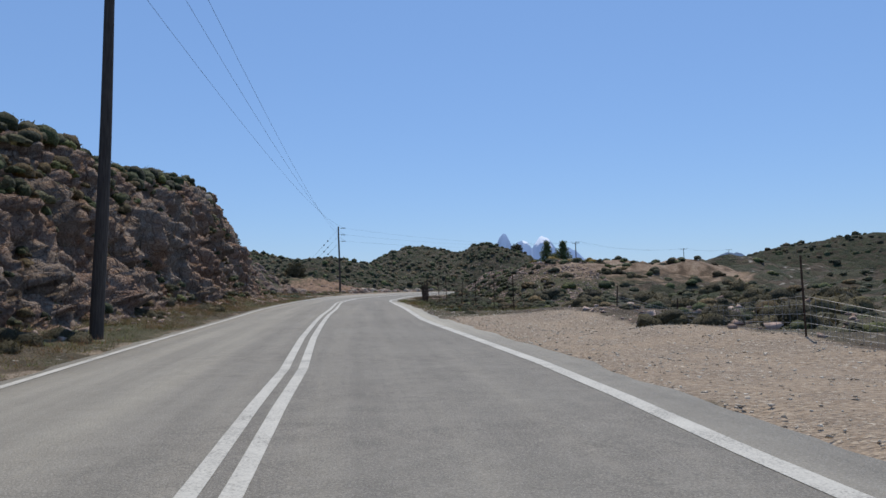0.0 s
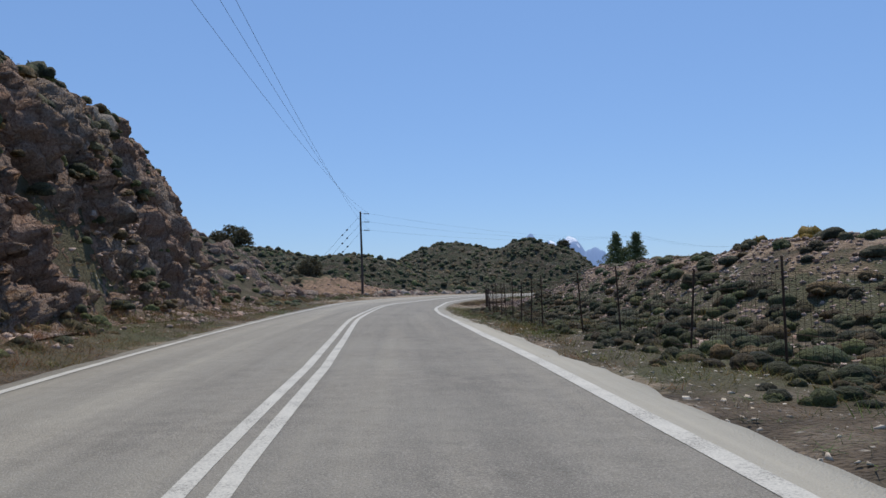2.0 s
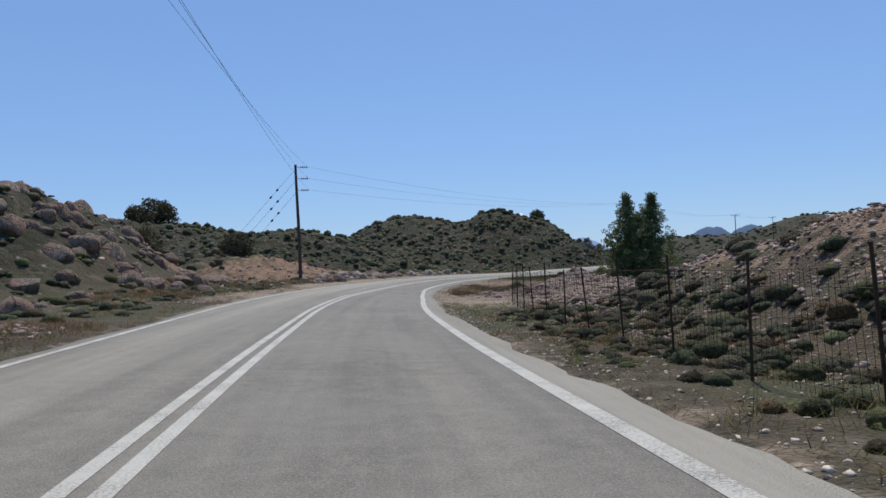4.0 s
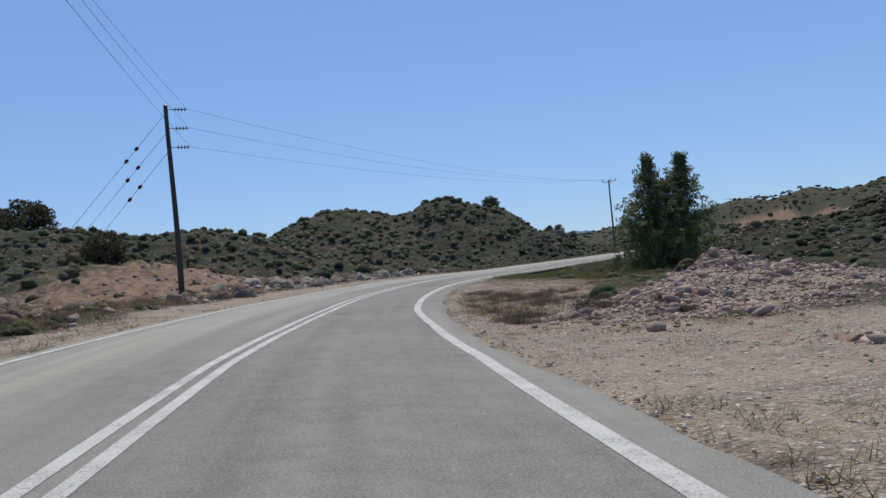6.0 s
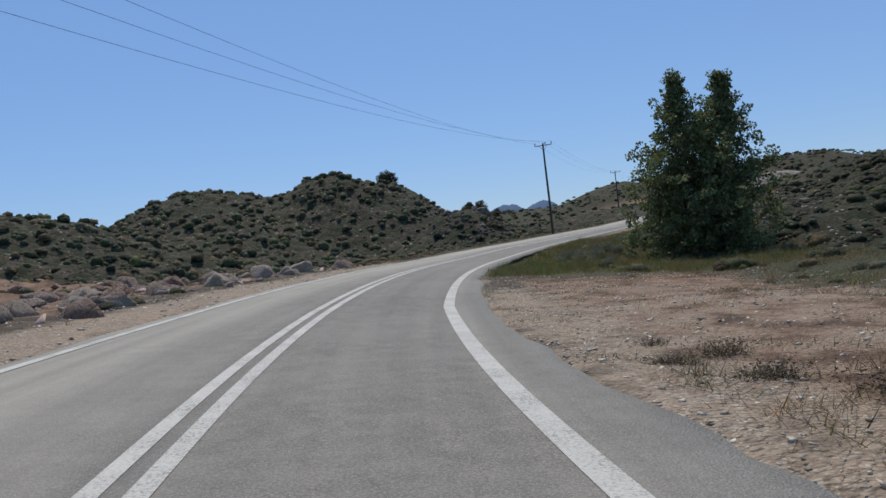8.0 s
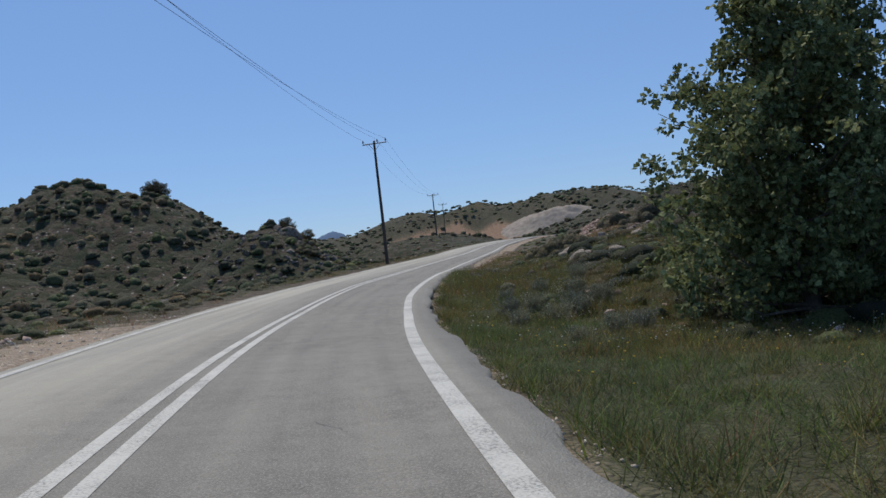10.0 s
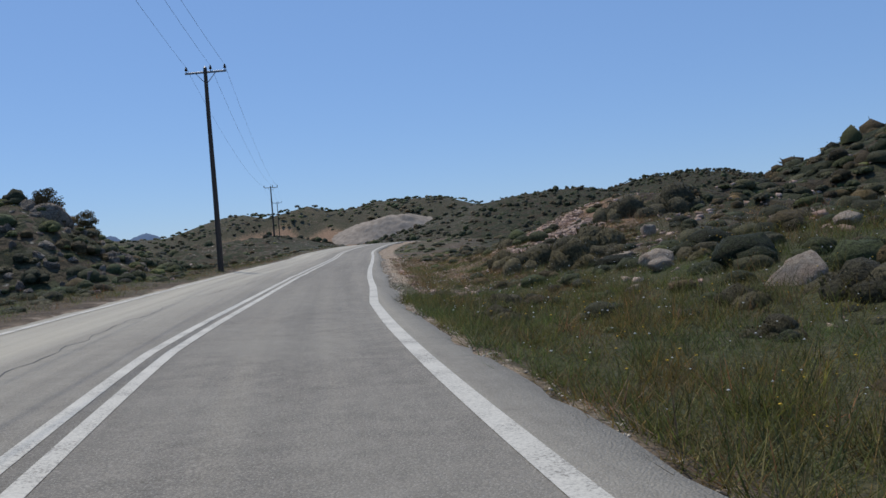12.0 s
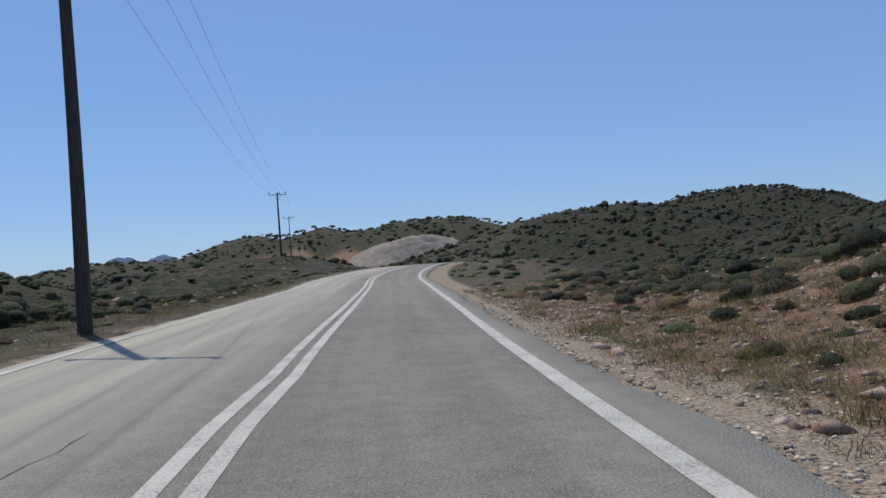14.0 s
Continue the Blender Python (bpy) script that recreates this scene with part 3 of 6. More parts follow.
    red = np.maximum(red, quarry)
    return z, np.stack([grit, grass, red], 1)


def axis_steps(lo, fine_lo, fine_hi, hi, step, grow):
    a = list(np.arange(fine_lo, fine_hi + step / 2, step))
    d = step
    while a[-1] < hi:
        d *= grow
        a.append(a[-1] + d)
    d = step
    while a[0] > lo:
        d *= grow
        a.insert(0, a[0] - d)
    return np.array(a)


# ---- ground: one sheet to the horizon ----
GX = axis_steps(-4200, -62, 72, 4200, 0.72, 1.07)
GY = axis_steps(-900, -6, 288, 4600, 0.78, 1.07)
gx, gy = np.meshgrid(GX, GY, indexing="ij")
gz, cover = height(gx, gy)
gs, go, _ = to_road(gx, gy)
dl_ = line(LINE_L, gs) - 0.32 - go
gz = gz - 1.1 * smooth01(2.2, 3.0, dl_) * smooth01(8.4, 7.6, dl_) * smooth01(77, 74, gs) * smooth01(0.5, 2.0, gs)
ground = fast_mesh("ground", np.stack([gx.ravel(), gy.ravel(), gz], 1), grid_faces(len(GX), len(GY)), GROUND, True)
gs, go, _ = to_road(gx, gy)
away = np.maximum(go - line(LINE_AR, gs), line(LINE_L, gs) - go)
slopes = np.maximum(smooth01(7, 14, away) * (1 - (go < 0) * smooth01(0.2, 0.5, cover[:, 2])), smooth01(1.0, 4.0, away) * (go < 0) * smooth01(160, 172, gs)) * (1 - smooth01(0.35, 0.6, cover[:, 2])) * (1 - smooth01(0.35, 0.6, cover[:, 0])) * (1 - 0.8 * smooth01(0.3, 0.6, cover[:, 1]) * (away < 12))
cover[:, 1] = np.maximum(cover[:, 1], smooth01(100, 125, gs) * (go > 0) * smooth01(9, 16, away))
paint_points(ground, "zone", np.concatenate([cover, slopes[:, None]], 1))
tagged(ground, "dry stony Mediterranean ground with soil, grit and grass", "ground", kind="structure")


# ---- road ----
def ribbon(name, s_values, offs, up, material, shoulder=0.0):
    """A strip along the road: offs is a list of offset arrays, one a column."""
    cols = [on_road(s_values, o, up + (u if u else 0.0)) for o, u in offs]
    co = np.stack(cols, 1).reshape(-1, 3)
    return fast_mesh(name, co, grid_faces(len(s_values), len(cols))[:, ::-1], material, True)


RS = np.arange(-28, 328, 0.5)
er, el, lc, lr = edge_right(RS), edge_left(RS), line(LINE_C, RS), line(LINE_R, RS)
offs = [(el - 0.03, -0.10), (el, -0.005)] + [(el + (lc - el) * k, 0.0) for k in (0.25, 0.5, 0.75, 1.0)] + [(lc + (lr - lc) * k, 0.0) for k in (0.25, 0.5, 0.75, 0.97)] + [(lr + 0.12, 0.0), (er, -0.005), (er + 0.03, -0.10)]
road = ribbon("road", RS, offs, 0.0, ASPHALT)
wl = np.stack([0.75 * smooth01(0, 1, (lc - o) / 2.5) if True else o for o, _ in offs], 1)
wl = wl * (0.42 + 0.58 * smooth01(70, 150, RS))[:, None]
dusty = 0.55 * smooth01(16, 26, RS) * smooth01(96, 60, RS) + 0.22
wl = np.maximum(wl, np.stack([dusty * (o >= lr + 0.1) for o, _ in offs], 1))
paint_points(road, "lane", np.repeat(wl.reshape(-1, 1), 4, 1))
pos_so = np.stack([np.stack([RS, o, 0 * RS, 0 * RS + 1], 1) for o, _ in offs], 1).reshape(-1, 4)
paint_points(road, "track", pos_so)
tagged(road, "worn grey asphalt country road with paler far lane", "road", kind="structure")


def stripe(name, table, shift, width, s_values, label):
    c = line(table, s_values) + shift
    ob = ribbon(name, s_values, [(c - width / 2, 0.0), (c + width / 2, 0.0)], 0.005, PAINT)
    ob.parent = road
    ob["label"] = label
    return ob


stripe("centre_line", LINE_C, -0.14, 0.145, RS, "white painted centre line")
stripe("centre_line", LINE_C, 0.14, 0.15, RS, "white painted centre line")
stripe("edge_line", LINE_R, 0.0, 0.215, RS, "white painted edge line")
stripe("edge_line", LINE_L, 0.0, 0.15, RS, "faded white painted edge line")


# ---- scattering ----
rng = np.random.default_rng(7)


def ground_at(x, y):
    return height(np.atleast_1d(x), np.atleast_1d(y))[0]


def ico(level):
    bm = bmesh.new()
    bmesh.ops.create_icosphere(bm, subdivisions=level, radius=1.0)
    v = np.array([tuple(a.co) for a in bm.verts])
    f = np.array([[b.index for b in a.verts] for a in bm.faces])
    bm.free()
    return v, f


ICO = {k: ico(k) for k in (1, 2, 3)}
OCT_V = np.array([(1, 0, 0), (-1, 0, 0), (0, 1, 0), (0, -1, 0), (0, 0, 1), (0, 0, -1)], float)
OCT_F = np.array([(0, 2, 4), (2, 1, 4), (1, 3, 4), (3, 0, 4), (2, 0, 5), (1, 2, 5), (3, 1, 5), (0, 3, 5)])


def joined(pieces):
    vs, fs, n = [], [], 0
    for v, f in pieces:
        vs.append(v)
        fs.append(f + n)
        n += len(v)
    return np.concatenate(vs), np.concatenate(fs)


def leaves_on(r, centres, radii, count, size, flat=0.8):
    """Small leaf sprays on lumps: one triangle each, lying every way on the lump's skin."""
    k = r.choice(len(centres), count, p=radii ** 2 / (radii ** 2).sum())
    d = r.normal(size=(count, 3))
    d[:, 2] = np.abs(d[:, 2]) * 1.1 - 0.25
    d /= np.linalg.norm(d, axis=1)[:, None]
    base = centres[k] + d * radii[k][:, None] * np.array([1, 1, flat]) * r.uniform(0.72, 1.06, count)[:, None]
    t = np.cross(d, r.normal(size=(count, 3)))
    t /= np.linalg.norm(t, axis=1)[:, None] + 1e-9
    s = size * r.uniform(0.6, 1.4, count)[:, None]
    tip = base + (d * 0.35 + r.normal(size=(count, 3)) * 0.55 + np.array([0, 0, 0.15])) * s
    v = np.stack([base - t * s * 0.42, base + t * s * 0.42, tip], 1).reshape(-1, 3)
    return v, np.arange(count * 3).reshape(-1, 3)


def dome(r, level, radius, centre, rough=0.2):
    """A lumpy mound of foliage, drawn down to the ground."""
    v, f = ICO[level]
    k = 0 * v[:, 0]
    for _ in range(9):
        u = r.normal(size=3)
        u /= np.linalg.norm(u)
        k = k + r.uniform(-1.0, 1.0) * np.exp(-((1 - v @ u) / 0.2) ** 2)
    w = v * (1 + rough * k + 0.09 * r.normal(size=len(v)))[:, None] * radius * np.array([1.0, 1.0, 0.85]) + centre
    keep = v[f].mean(1)[:, 2] > -0.45
    return w, f[keep]


def shrub_template(seed, lumps, leaves, size, level):
    """A cushion shrub of unit half width standing on z = 0: lumpy foliage mounds with leaf sprays standing off their skin."""
    r = np.random.default_rng(seed)
    a = r.uniform(0, 2 * math.pi, lumps)
    d = r.uniform(0.25, 0.7, lumps)
    d[0] = 0.0
    c = np.stack([np.cos(a) * d, np.sin(a) * d, r.uniform(-0.02, 0.16, lumps) + 0.20 * (1 - d)], 1)
    rad = r.uniform(0.24, 0.42, lumps)
    rad[0] = 0.54 if lumps < 4 else 0.44
    pieces = [dome(r, level, rad[k], c[k]) for k in range(lumps)]
    pieces.append(leaves_on(r, c, rad * 1.06, leaves, size))
    v, f = joined(pieces)
    v[:, 2] = np.maximum(v[:, 2], -0.15)
    return v, f


def stem_template(seed, stems, per, leaf):
    """An open shrub of many upright stems with small leaves along them, one unit tall."""
    r = np.random.default_rng(seed)
    pieces = []
    for k in range(stems):
        a, out, h = r.uniform(0, 2 * math.pi), r.uniform(0.05, 0.75), r.uniform(0.55, 1.0)
        b = np.array([0.18 * r.normal(), 0.18 * r.normal(), 0.0])
        top = b + np.array([math.cos(a) * out, math.sin(a) * out, h])
        w = np.array([-math.sin(a), math.cos(a), 0]) * 0.005
        pieces.append((np.array([b - w, b + w, top]), np.array([[0, 1, 2]])))
        t = r.uniform(0.25, 1.0, per)[:, None]
        p = b + (top - b) * t - np.array([0, 0, 0.1]) * (1 - t) * t
        u = r.normal(size=(per, 3))
        u /= np.linalg.norm(u, axis=1)[:, None]
        q = np.cross(u, r.normal(size=(per, 3)))
        q /= np.linalg.norm(q, axis=1)[:, None] + 1e-9
        l = leaf * r.uniform(0.6, 1.4, per)[:, None]
        pieces.append((np.stack([p - q * l * 0.3, p + q * l * 0.3, p + u * l], 1).reshape(-1, 3), np.arange(per * 3).reshape(-1, 3)))
    return joined(pieces)


def grass_template(seed, blades, spread, lean):
    r = np.random.default_rng(seed)
    b = np.stack([r.normal(size=blades) * spread, r.normal(size=blades) * spread, np.zeros(blades)], 1)
    a = r.uniform(0, 2 * math.pi, blades)
    h = r.uniform(0.45, 1.0, blades)
    w = 0.0075 * r.uniform(0.6, 1.6, blades)
    t = np.stack([np.cos(a), np.sin(a), 0 * a], 1)
    tip = b + np.stack([r.normal(size=blades) * lean, r.normal(size=blades) * lean, h], 1)
    v = np.stack([b - t * w[:, None], b + t * w[:, None], tip], 1).reshape(-1, 3)
    return v, np.arange(blades * 3).reshape(-1, 3)


def rock_template(seed, points, detail=0, squash=0.7):
    """An angular stone: the hull of random points; detail splits and roughens its faces."""
    r = np.random.default_rng(seed)
    p = r.normal(size=(points, 3))
    p /= np.linalg.norm(p, axis=1)[:, None]
    p *= r.uniform(0.78, 1.05, (points, 1)) * np.array([1.2, 0.9, squash])
    bm = bmesh.new()
    for q in p:
        bm.verts.new(q)
    out = bmesh.ops.convex_hull(bm, input=bm.verts[:])
    bmesh.ops.delete(bm, geom=list({g for g in out["geom_interior"] + out["geom_unused"] if isinstance(g, bmesh.types.BMVert)}), context="VERTS")
    for _ in range(detail):
        bmesh.ops.subdivide_edges(bm, edges=bm.edges[:], cuts=1, use_grid_fill=True)
        for w in bm.verts:
            w.co += w.co.normalized() * float(r.normal()) * 0.035
    bmesh.ops.triangulate(bm, faces=bm.faces[:])
    bm.verts.index_update()
    v = np.array([tuple(w.co) for w in bm.verts])
    f = np.array([[w.index for w in g.verts] for g in bm.faces])
    bm.free()
    return v, f


def boulder_template(seed, squash, cuts=11):
    """A weathered block: a ball cut by random planes and roughened."""
    r = np.random.default_rng(seed)
    v, f = ICO[3]
    v = v * np.array([1.15, 0.95, squash])
    for _ in range(cuts):
        u = r.normal(size=3)
        u /= np.linalg.norm(u)
        over = np.maximum(v @ u - r.uniform(0.42, 0.78), 0)
        v = v - over[:, None] * u * 0.92
    n = 0.16 * fbm(v[:, 0] * 2.1 + seed, v[:, 1] * 2.1, v[:, 2] * 2.1, 4, seed)
    return v * (1 + n)[:, None], f


def scatter(name, templates, pos, scale, material, tints=None, pick=None, tumble=0.0):
    """One mesh of many copies of the templates."""
    n = len(pos)
    pick = rng.integers(0, len(templates), n) if pick is None else pick
    turn = rng.uniform(0, 2 * math.pi, n)
    vs, fs, cs, at = [], [], [], 0
    for k, (tv, tf) in enumerate(templates):
        i = np.nonzero(pick == k)[0]
        if not len(i):
            continue
        c, s_ = np.cos(turn[i]), np.sin(turn[i])
        sc = scale[i] if scale.ndim == 2 else np.repeat(scale[i][:, None], 3, 1)
        p = tv[None] * sc[:, None, :]
        if tumble > 0:
            tilt = rng.uniform(-tumble, tumble, len(i))
            ct, st = np.cos(tilt), np.sin(tilt)
            p = np.stack([p[..., 0], p[..., 1] * ct[:, None] - p[..., 2] * st[:, None], p[..., 1] * st[:, None] + p[..., 2] * ct[:, None]], -1)
        q = np.stack([p[..., 0] * c[:, None] - p[..., 1] * s_[:, None], p[..., 0] * s_[:, None] + p[..., 1] * c[:, None], p[..., 2]], -1) + pos[i][:, None, :]
        vs.append(q.reshape(-1, 3))
        fs.append((tf[None] + (np.arange(len(i)) * len(tv))[:, None, None] + at).reshape(-1, tf.shape[1]))
        if tints is not None:
            cs.append(np.repeat(tints[i], len(tv), 0))
        at += len(i) * len(tv)
    ob = fast_mesh(name, np.concatenate(vs), np.concatenate(fs), material)
    if tints is not None:
        paint_points(ob, "tint", np.concatenate(cs))
    return ob


def shared_mesh(name, template, material):
    v, f = template
    ob = fast_mesh(name, v, f, material)
    me = ob.data
    bpy.data.objects.remove(ob)
    return me


def placed(name, me, x, y, scale, turn, sink=0.0, label="", category="", group=""):
    ob = new(name, me)
    sc = scale if isinstance(scale, tuple) else (scale, scale, scale)
    foot = 0.45 * sc[0]
    z = float(np.mean(np.sort(ground_at(np.array([x, x + foot, x - foot, x, x]), np.array([y, y, y, y + foot, y - foot])))[:2]))
    ob.matrix_world = Matrix.LocRotScale((x, y, z - sink - (0.16 * sc[2] if category in ("shrub", "bush") else 0.0)), Euler((0, 0, turn)), sc)
    tagged(ob, label, category, group)
    return ob


# ---- rock cutting on the left ----
def cells(x, y, z, k):
    """Blocky rock: a level and a tilted plane for each cell of scattered points, and the nearness of its joints."""
    ix, iy, iz = (np.floor(q).astype(np.int64) for q in (x, y, z))
    best, second, val = np.full(x.shape, 9.0), np.full(x.shape, 9.0), np.zeros(x.shape)
    for dx in (-1, 0, 1):
        for dy in (-1, 0, 1):
            for dz in (-1, 0, 1):
                jx, jy, jz = ix + dx, iy + dy, iz + dz
                ox, oy, oz = jx + hash01(jx, jy, jz, k) - x, jy + hash01(jx, jy, jz, k + 1) - y, jz + hash01(jx, jy, jz, k + 2) - z
                d = ox ** 2 + oy ** 2 + oz ** 2
                v = hash01(jx, jy, jz, k + 3) - 0.5 + 1.1 * ((hash01(jx, jy, jz, k + 4) - 0.5) * ox + (hash01(jx, jy, jz, k + 5) - 0.5) * oz)
                near = d < best
                second = np.where(near, best, np.minimum(second, d))
                val = np.where(near, v, val)
                best = np.minimum(d, best)
    return val, np.sqrt(second) - np.sqrt(best)


def build_cliff():
    ss = np.arange(0.0, 79.0, 0.17)
    dl = np.linspace(2.0, 8.8, 140)
    S, D = np.meshgrid(ss, dl, indexing="ij")
    base = on_road(S.ravel(), (line(LINE_L, S.ravel()) - 0.32 - D.ravel()))
    z = ground_at(base[:, 0], base[:, 1]).reshape(S.shape)
    x, y = base[:, 0].reshape(S.shape), base[:, 1].reshape(S.shape)
    co = np.stack([x, y, z], -1)
    du, dv = np.gradient(co, axis=0), np.gradient(co, axis=1)
    nrm = np.cross(dv, du)
    nrm /= np.linalg.norm(nrm, axis=-1)[..., None] + 1e-9
    nrm *= np.sign(nrm[..., 2:3] + 1e-6)
    nrm[..., 2] *= 0.35
    warp = 0.5 * fbm(S * 0.5, z * 0.5, D * 0.5, 3, 20)
    lean = S + 0.30 * z
    big, bj = cells(lean * 0.34 + warp, D * 0.3, z * 0.15 + warp, 40)
    mid, mj = cells(lean * 0.85 + warp, D * 0.8, z * 0.42, 50)
    small, sj = cells(lean * 2.3 + warp, D * 2.2, z * 1.4, 60)
    tiny, _ = cells(lean * 5.0, D * 4.5, z * 3.6, 65)
    gully = 1 - np.abs(vnoise(lean * 0.30, z * 0.06, None, 22))
    a = 1.15 * big + 0.85 * mid + 0.52 * small + 0.26 * tiny - 0.40 * smooth01(0.14, 0.0, bj) - 0.28 * smooth01(0.14, 0.0, mj) - 0.10 * smooth01(0.12, 0, sj) - 0.9 * np.clip(gully - 0.72, 0, 1) * 2.2
    fade = smooth01(2.0, 3.0, D) * smooth01(8.8, 7.6, D) * smooth01(79, 74, S)
    co = co + nrm * ((np.interp(S, (50, 66), (0.45, 0.25)) + a * np.interp(S, (50, 66, 76), (0.95, 0.7, 0.5))).clip(-0.75, 2.2) * fade - 0.10)[..., None]
    ob = fast_mesh("cliff", co.reshape(-1, 3), grid_faces(len(ss), len(dl)), CLIFF)
    return tagged(ob, "grey and rust stained limestone road cutting, craggy face", "cliff", kind="structure")


build_cliff()


# ---- poles and wires ----
def tube(bm, a, b, r0, r1, sides=10):
    a, b = Vector(a), Vector(b)
    q = (b - a).to_track_quat("Z", "Y")
    rings = []
    for p, r in ((a, r0), (b, r1)):
        rings.append([bm.verts.new(p + q @ Vector((r * math.cos(2 * math.pi * k / sides), r * math.sin(2 * math.pi * k / sides), 0))) for k in range(sides)])
    for k in range(sides):
        bm.faces.new((rings[0][k], rings[0][(k + 1) % sides], rings[1][(k + 1) % sides], rings[1][k]))
    bm.faces.new(rings[0][::-1])
    bm.faces.new(rings[1])


def lathe(bm, origin, axis, profile, sides=10):
    q = Vector(axis).to_track_quat("Z", "Y")
    o = Vector(origin)
    rings = [[bm.verts.new(o + q @ Vector((r * math.cos(2 * math.pi * k / sides), r * math.sin(2 * math.pi * k / sides), h))) for k in range(sides)] for r, h in profile]
    for a, b in zip(rings, rings[1:]):
        for k in range(sides):
            bm.faces.new((a[k], a[(k + 1) % sides], b[(k + 1) % sides], b[k]))
    bm.faces.new(rings[0][::-1])
    bm.faces.new(rings[-1])


def box(bm, centre, size, turn=None):
    m = Matrix.Translation(centre) @ (turn or Matrix.Identity(4)) @ Matrix.Diagonal((*size, 1))
    bmesh.ops.create_cube(bm, size=1.0, matrix=m)


def loft(bm, path, radii, sides=12):
    """A round tapering member along a path, one closed piece."""
    rings = []
    for k, (p, r) in enumerate(zip(path, radii)):
        d = (Vector(path[min(k + 1, len(path) - 1)]) - Vector(path[max(k - 1, 0)])).normalized()
        side = d.cross(Vector((0.0, 1.0, 0.02))).normalized() if abs(d.y) < 0.95 else d.cross(Vector((0, 0, 1))).normalized()
        up = side.cross(d)
        rings.append([bm.verts.new(Vector(p) + side * (r * math.cos(2 * math.pi * q / sides)) + up * (r * math.sin(2 * math.pi * q / sides))) for q in range(sides)])
    for u, v in zip(rings, rings[1:]):
        for q in range(sides):
            bm.faces.new((u[q], u[(q + 1) % sides], v[(q + 1) % sides], v[q]))
    bm.faces.new(rings[0][::-1])
    bm.faces.new(rings[-1])
    bmesh.ops.recalc_face_normals(bm, faces=bm.faces[:])


def pole_shaft(root, h, r0, r1, lean):
    bm = bmesh.new()
    ts = [k / 8 for k in range(9)]
    loft(bm, [(lean[0] * t + 0.03 * math.sin(5 * t), lean[1] * t + 0.03 * math.sin(4 * t), -0.5 * (t == 0) + h * t) for t in ts], [r0 + (r1 - r0) * t for t in ts], 14)
    shaft = part("shaft", bm, POLE_WOOD, root)
    bm = bmesh.new()
    lathe(bm, (lean[0] + 0.03 * math.sin(5), lean[1] + 0.03 * math.sin(4), h - 0.02), (0, 0, 1), ((r1 * 1.06, 0), (r1 * 1.06, 0.04), (r1 * 0.2, 0.12)), 12)
    part("cap", bm, STEEL, root, "small weathered pole cap")
    return shaft


PIN = ((0.02, 0), (0.02, 0.10), (0.075, 0.11), (0.085, 0.15), (0.05, 0.17), (0.07, 0.19), (0.075, 0.23), (0.035, 0.27), (0.04, 0.31), (0.02, 0.33))
DISC = ((0.03, 0), (0.11, 0.015), (0.12, 0.04), (0.04, 0.07), (0.03, 0.12))


def t_pole(x, y, h, across, label, lean=(0, 0), r0=0.16, base=None):
    """Wooden pole with a steel crossarm, two braces and three pin insulators. across: direction of the arm, degrees."""
    z = float(ground_at(x, y)[0]) if base is None else base
    root = new("utility_pole")
    root.location = (x, y, z)
    tagged(root, label, "utility pole", "wooden power poles")
    pole_shaft(root, h, r0, r0 * 0.62, lean)
    c, s_ = math.cos(radians(across)), math.sin(radians(across))
    top = Vector((lean[0], lean[1], h - 0.22))
    bm = bmesh.new()
    box(bm, top, (2.3, 0.09, 0.10), Matrix.Rotation(radians(across), 4, "Z"))
    bmesh.ops.bevel(bm, geom=bm.edges[:], offset=0.012, segments=1, affect="EDGES")
    part("crossarm", bm, STEEL, root, "dark steel crossarm")
    for k in (-1, 1):
        bm = bmesh.new()
        tube(bm, top + Vector((c * k * 0.55, s_ * k * 0.55, -0.04)), top + Vector((c * k * 0.1, s_ * k * 0.1, -0.55)), 0.02, 0.02, 6)
        part("brace", bm, STEEL, root)
    ends = []
    for k in (-1.08, 0.28, 1.08):
        bm = bmesh.new()
        p = top + Vector((c * k, s_ * k, 0.05))
        lathe(bm, p, (0, 0, 1), PIN, 12)
        part("insulator", bm, GLASSY, root, "dark glazed pin insulator")
        ends.append(Vector((x, y, z)) + p + Vector((0, 0, 0.3)))
    return ends


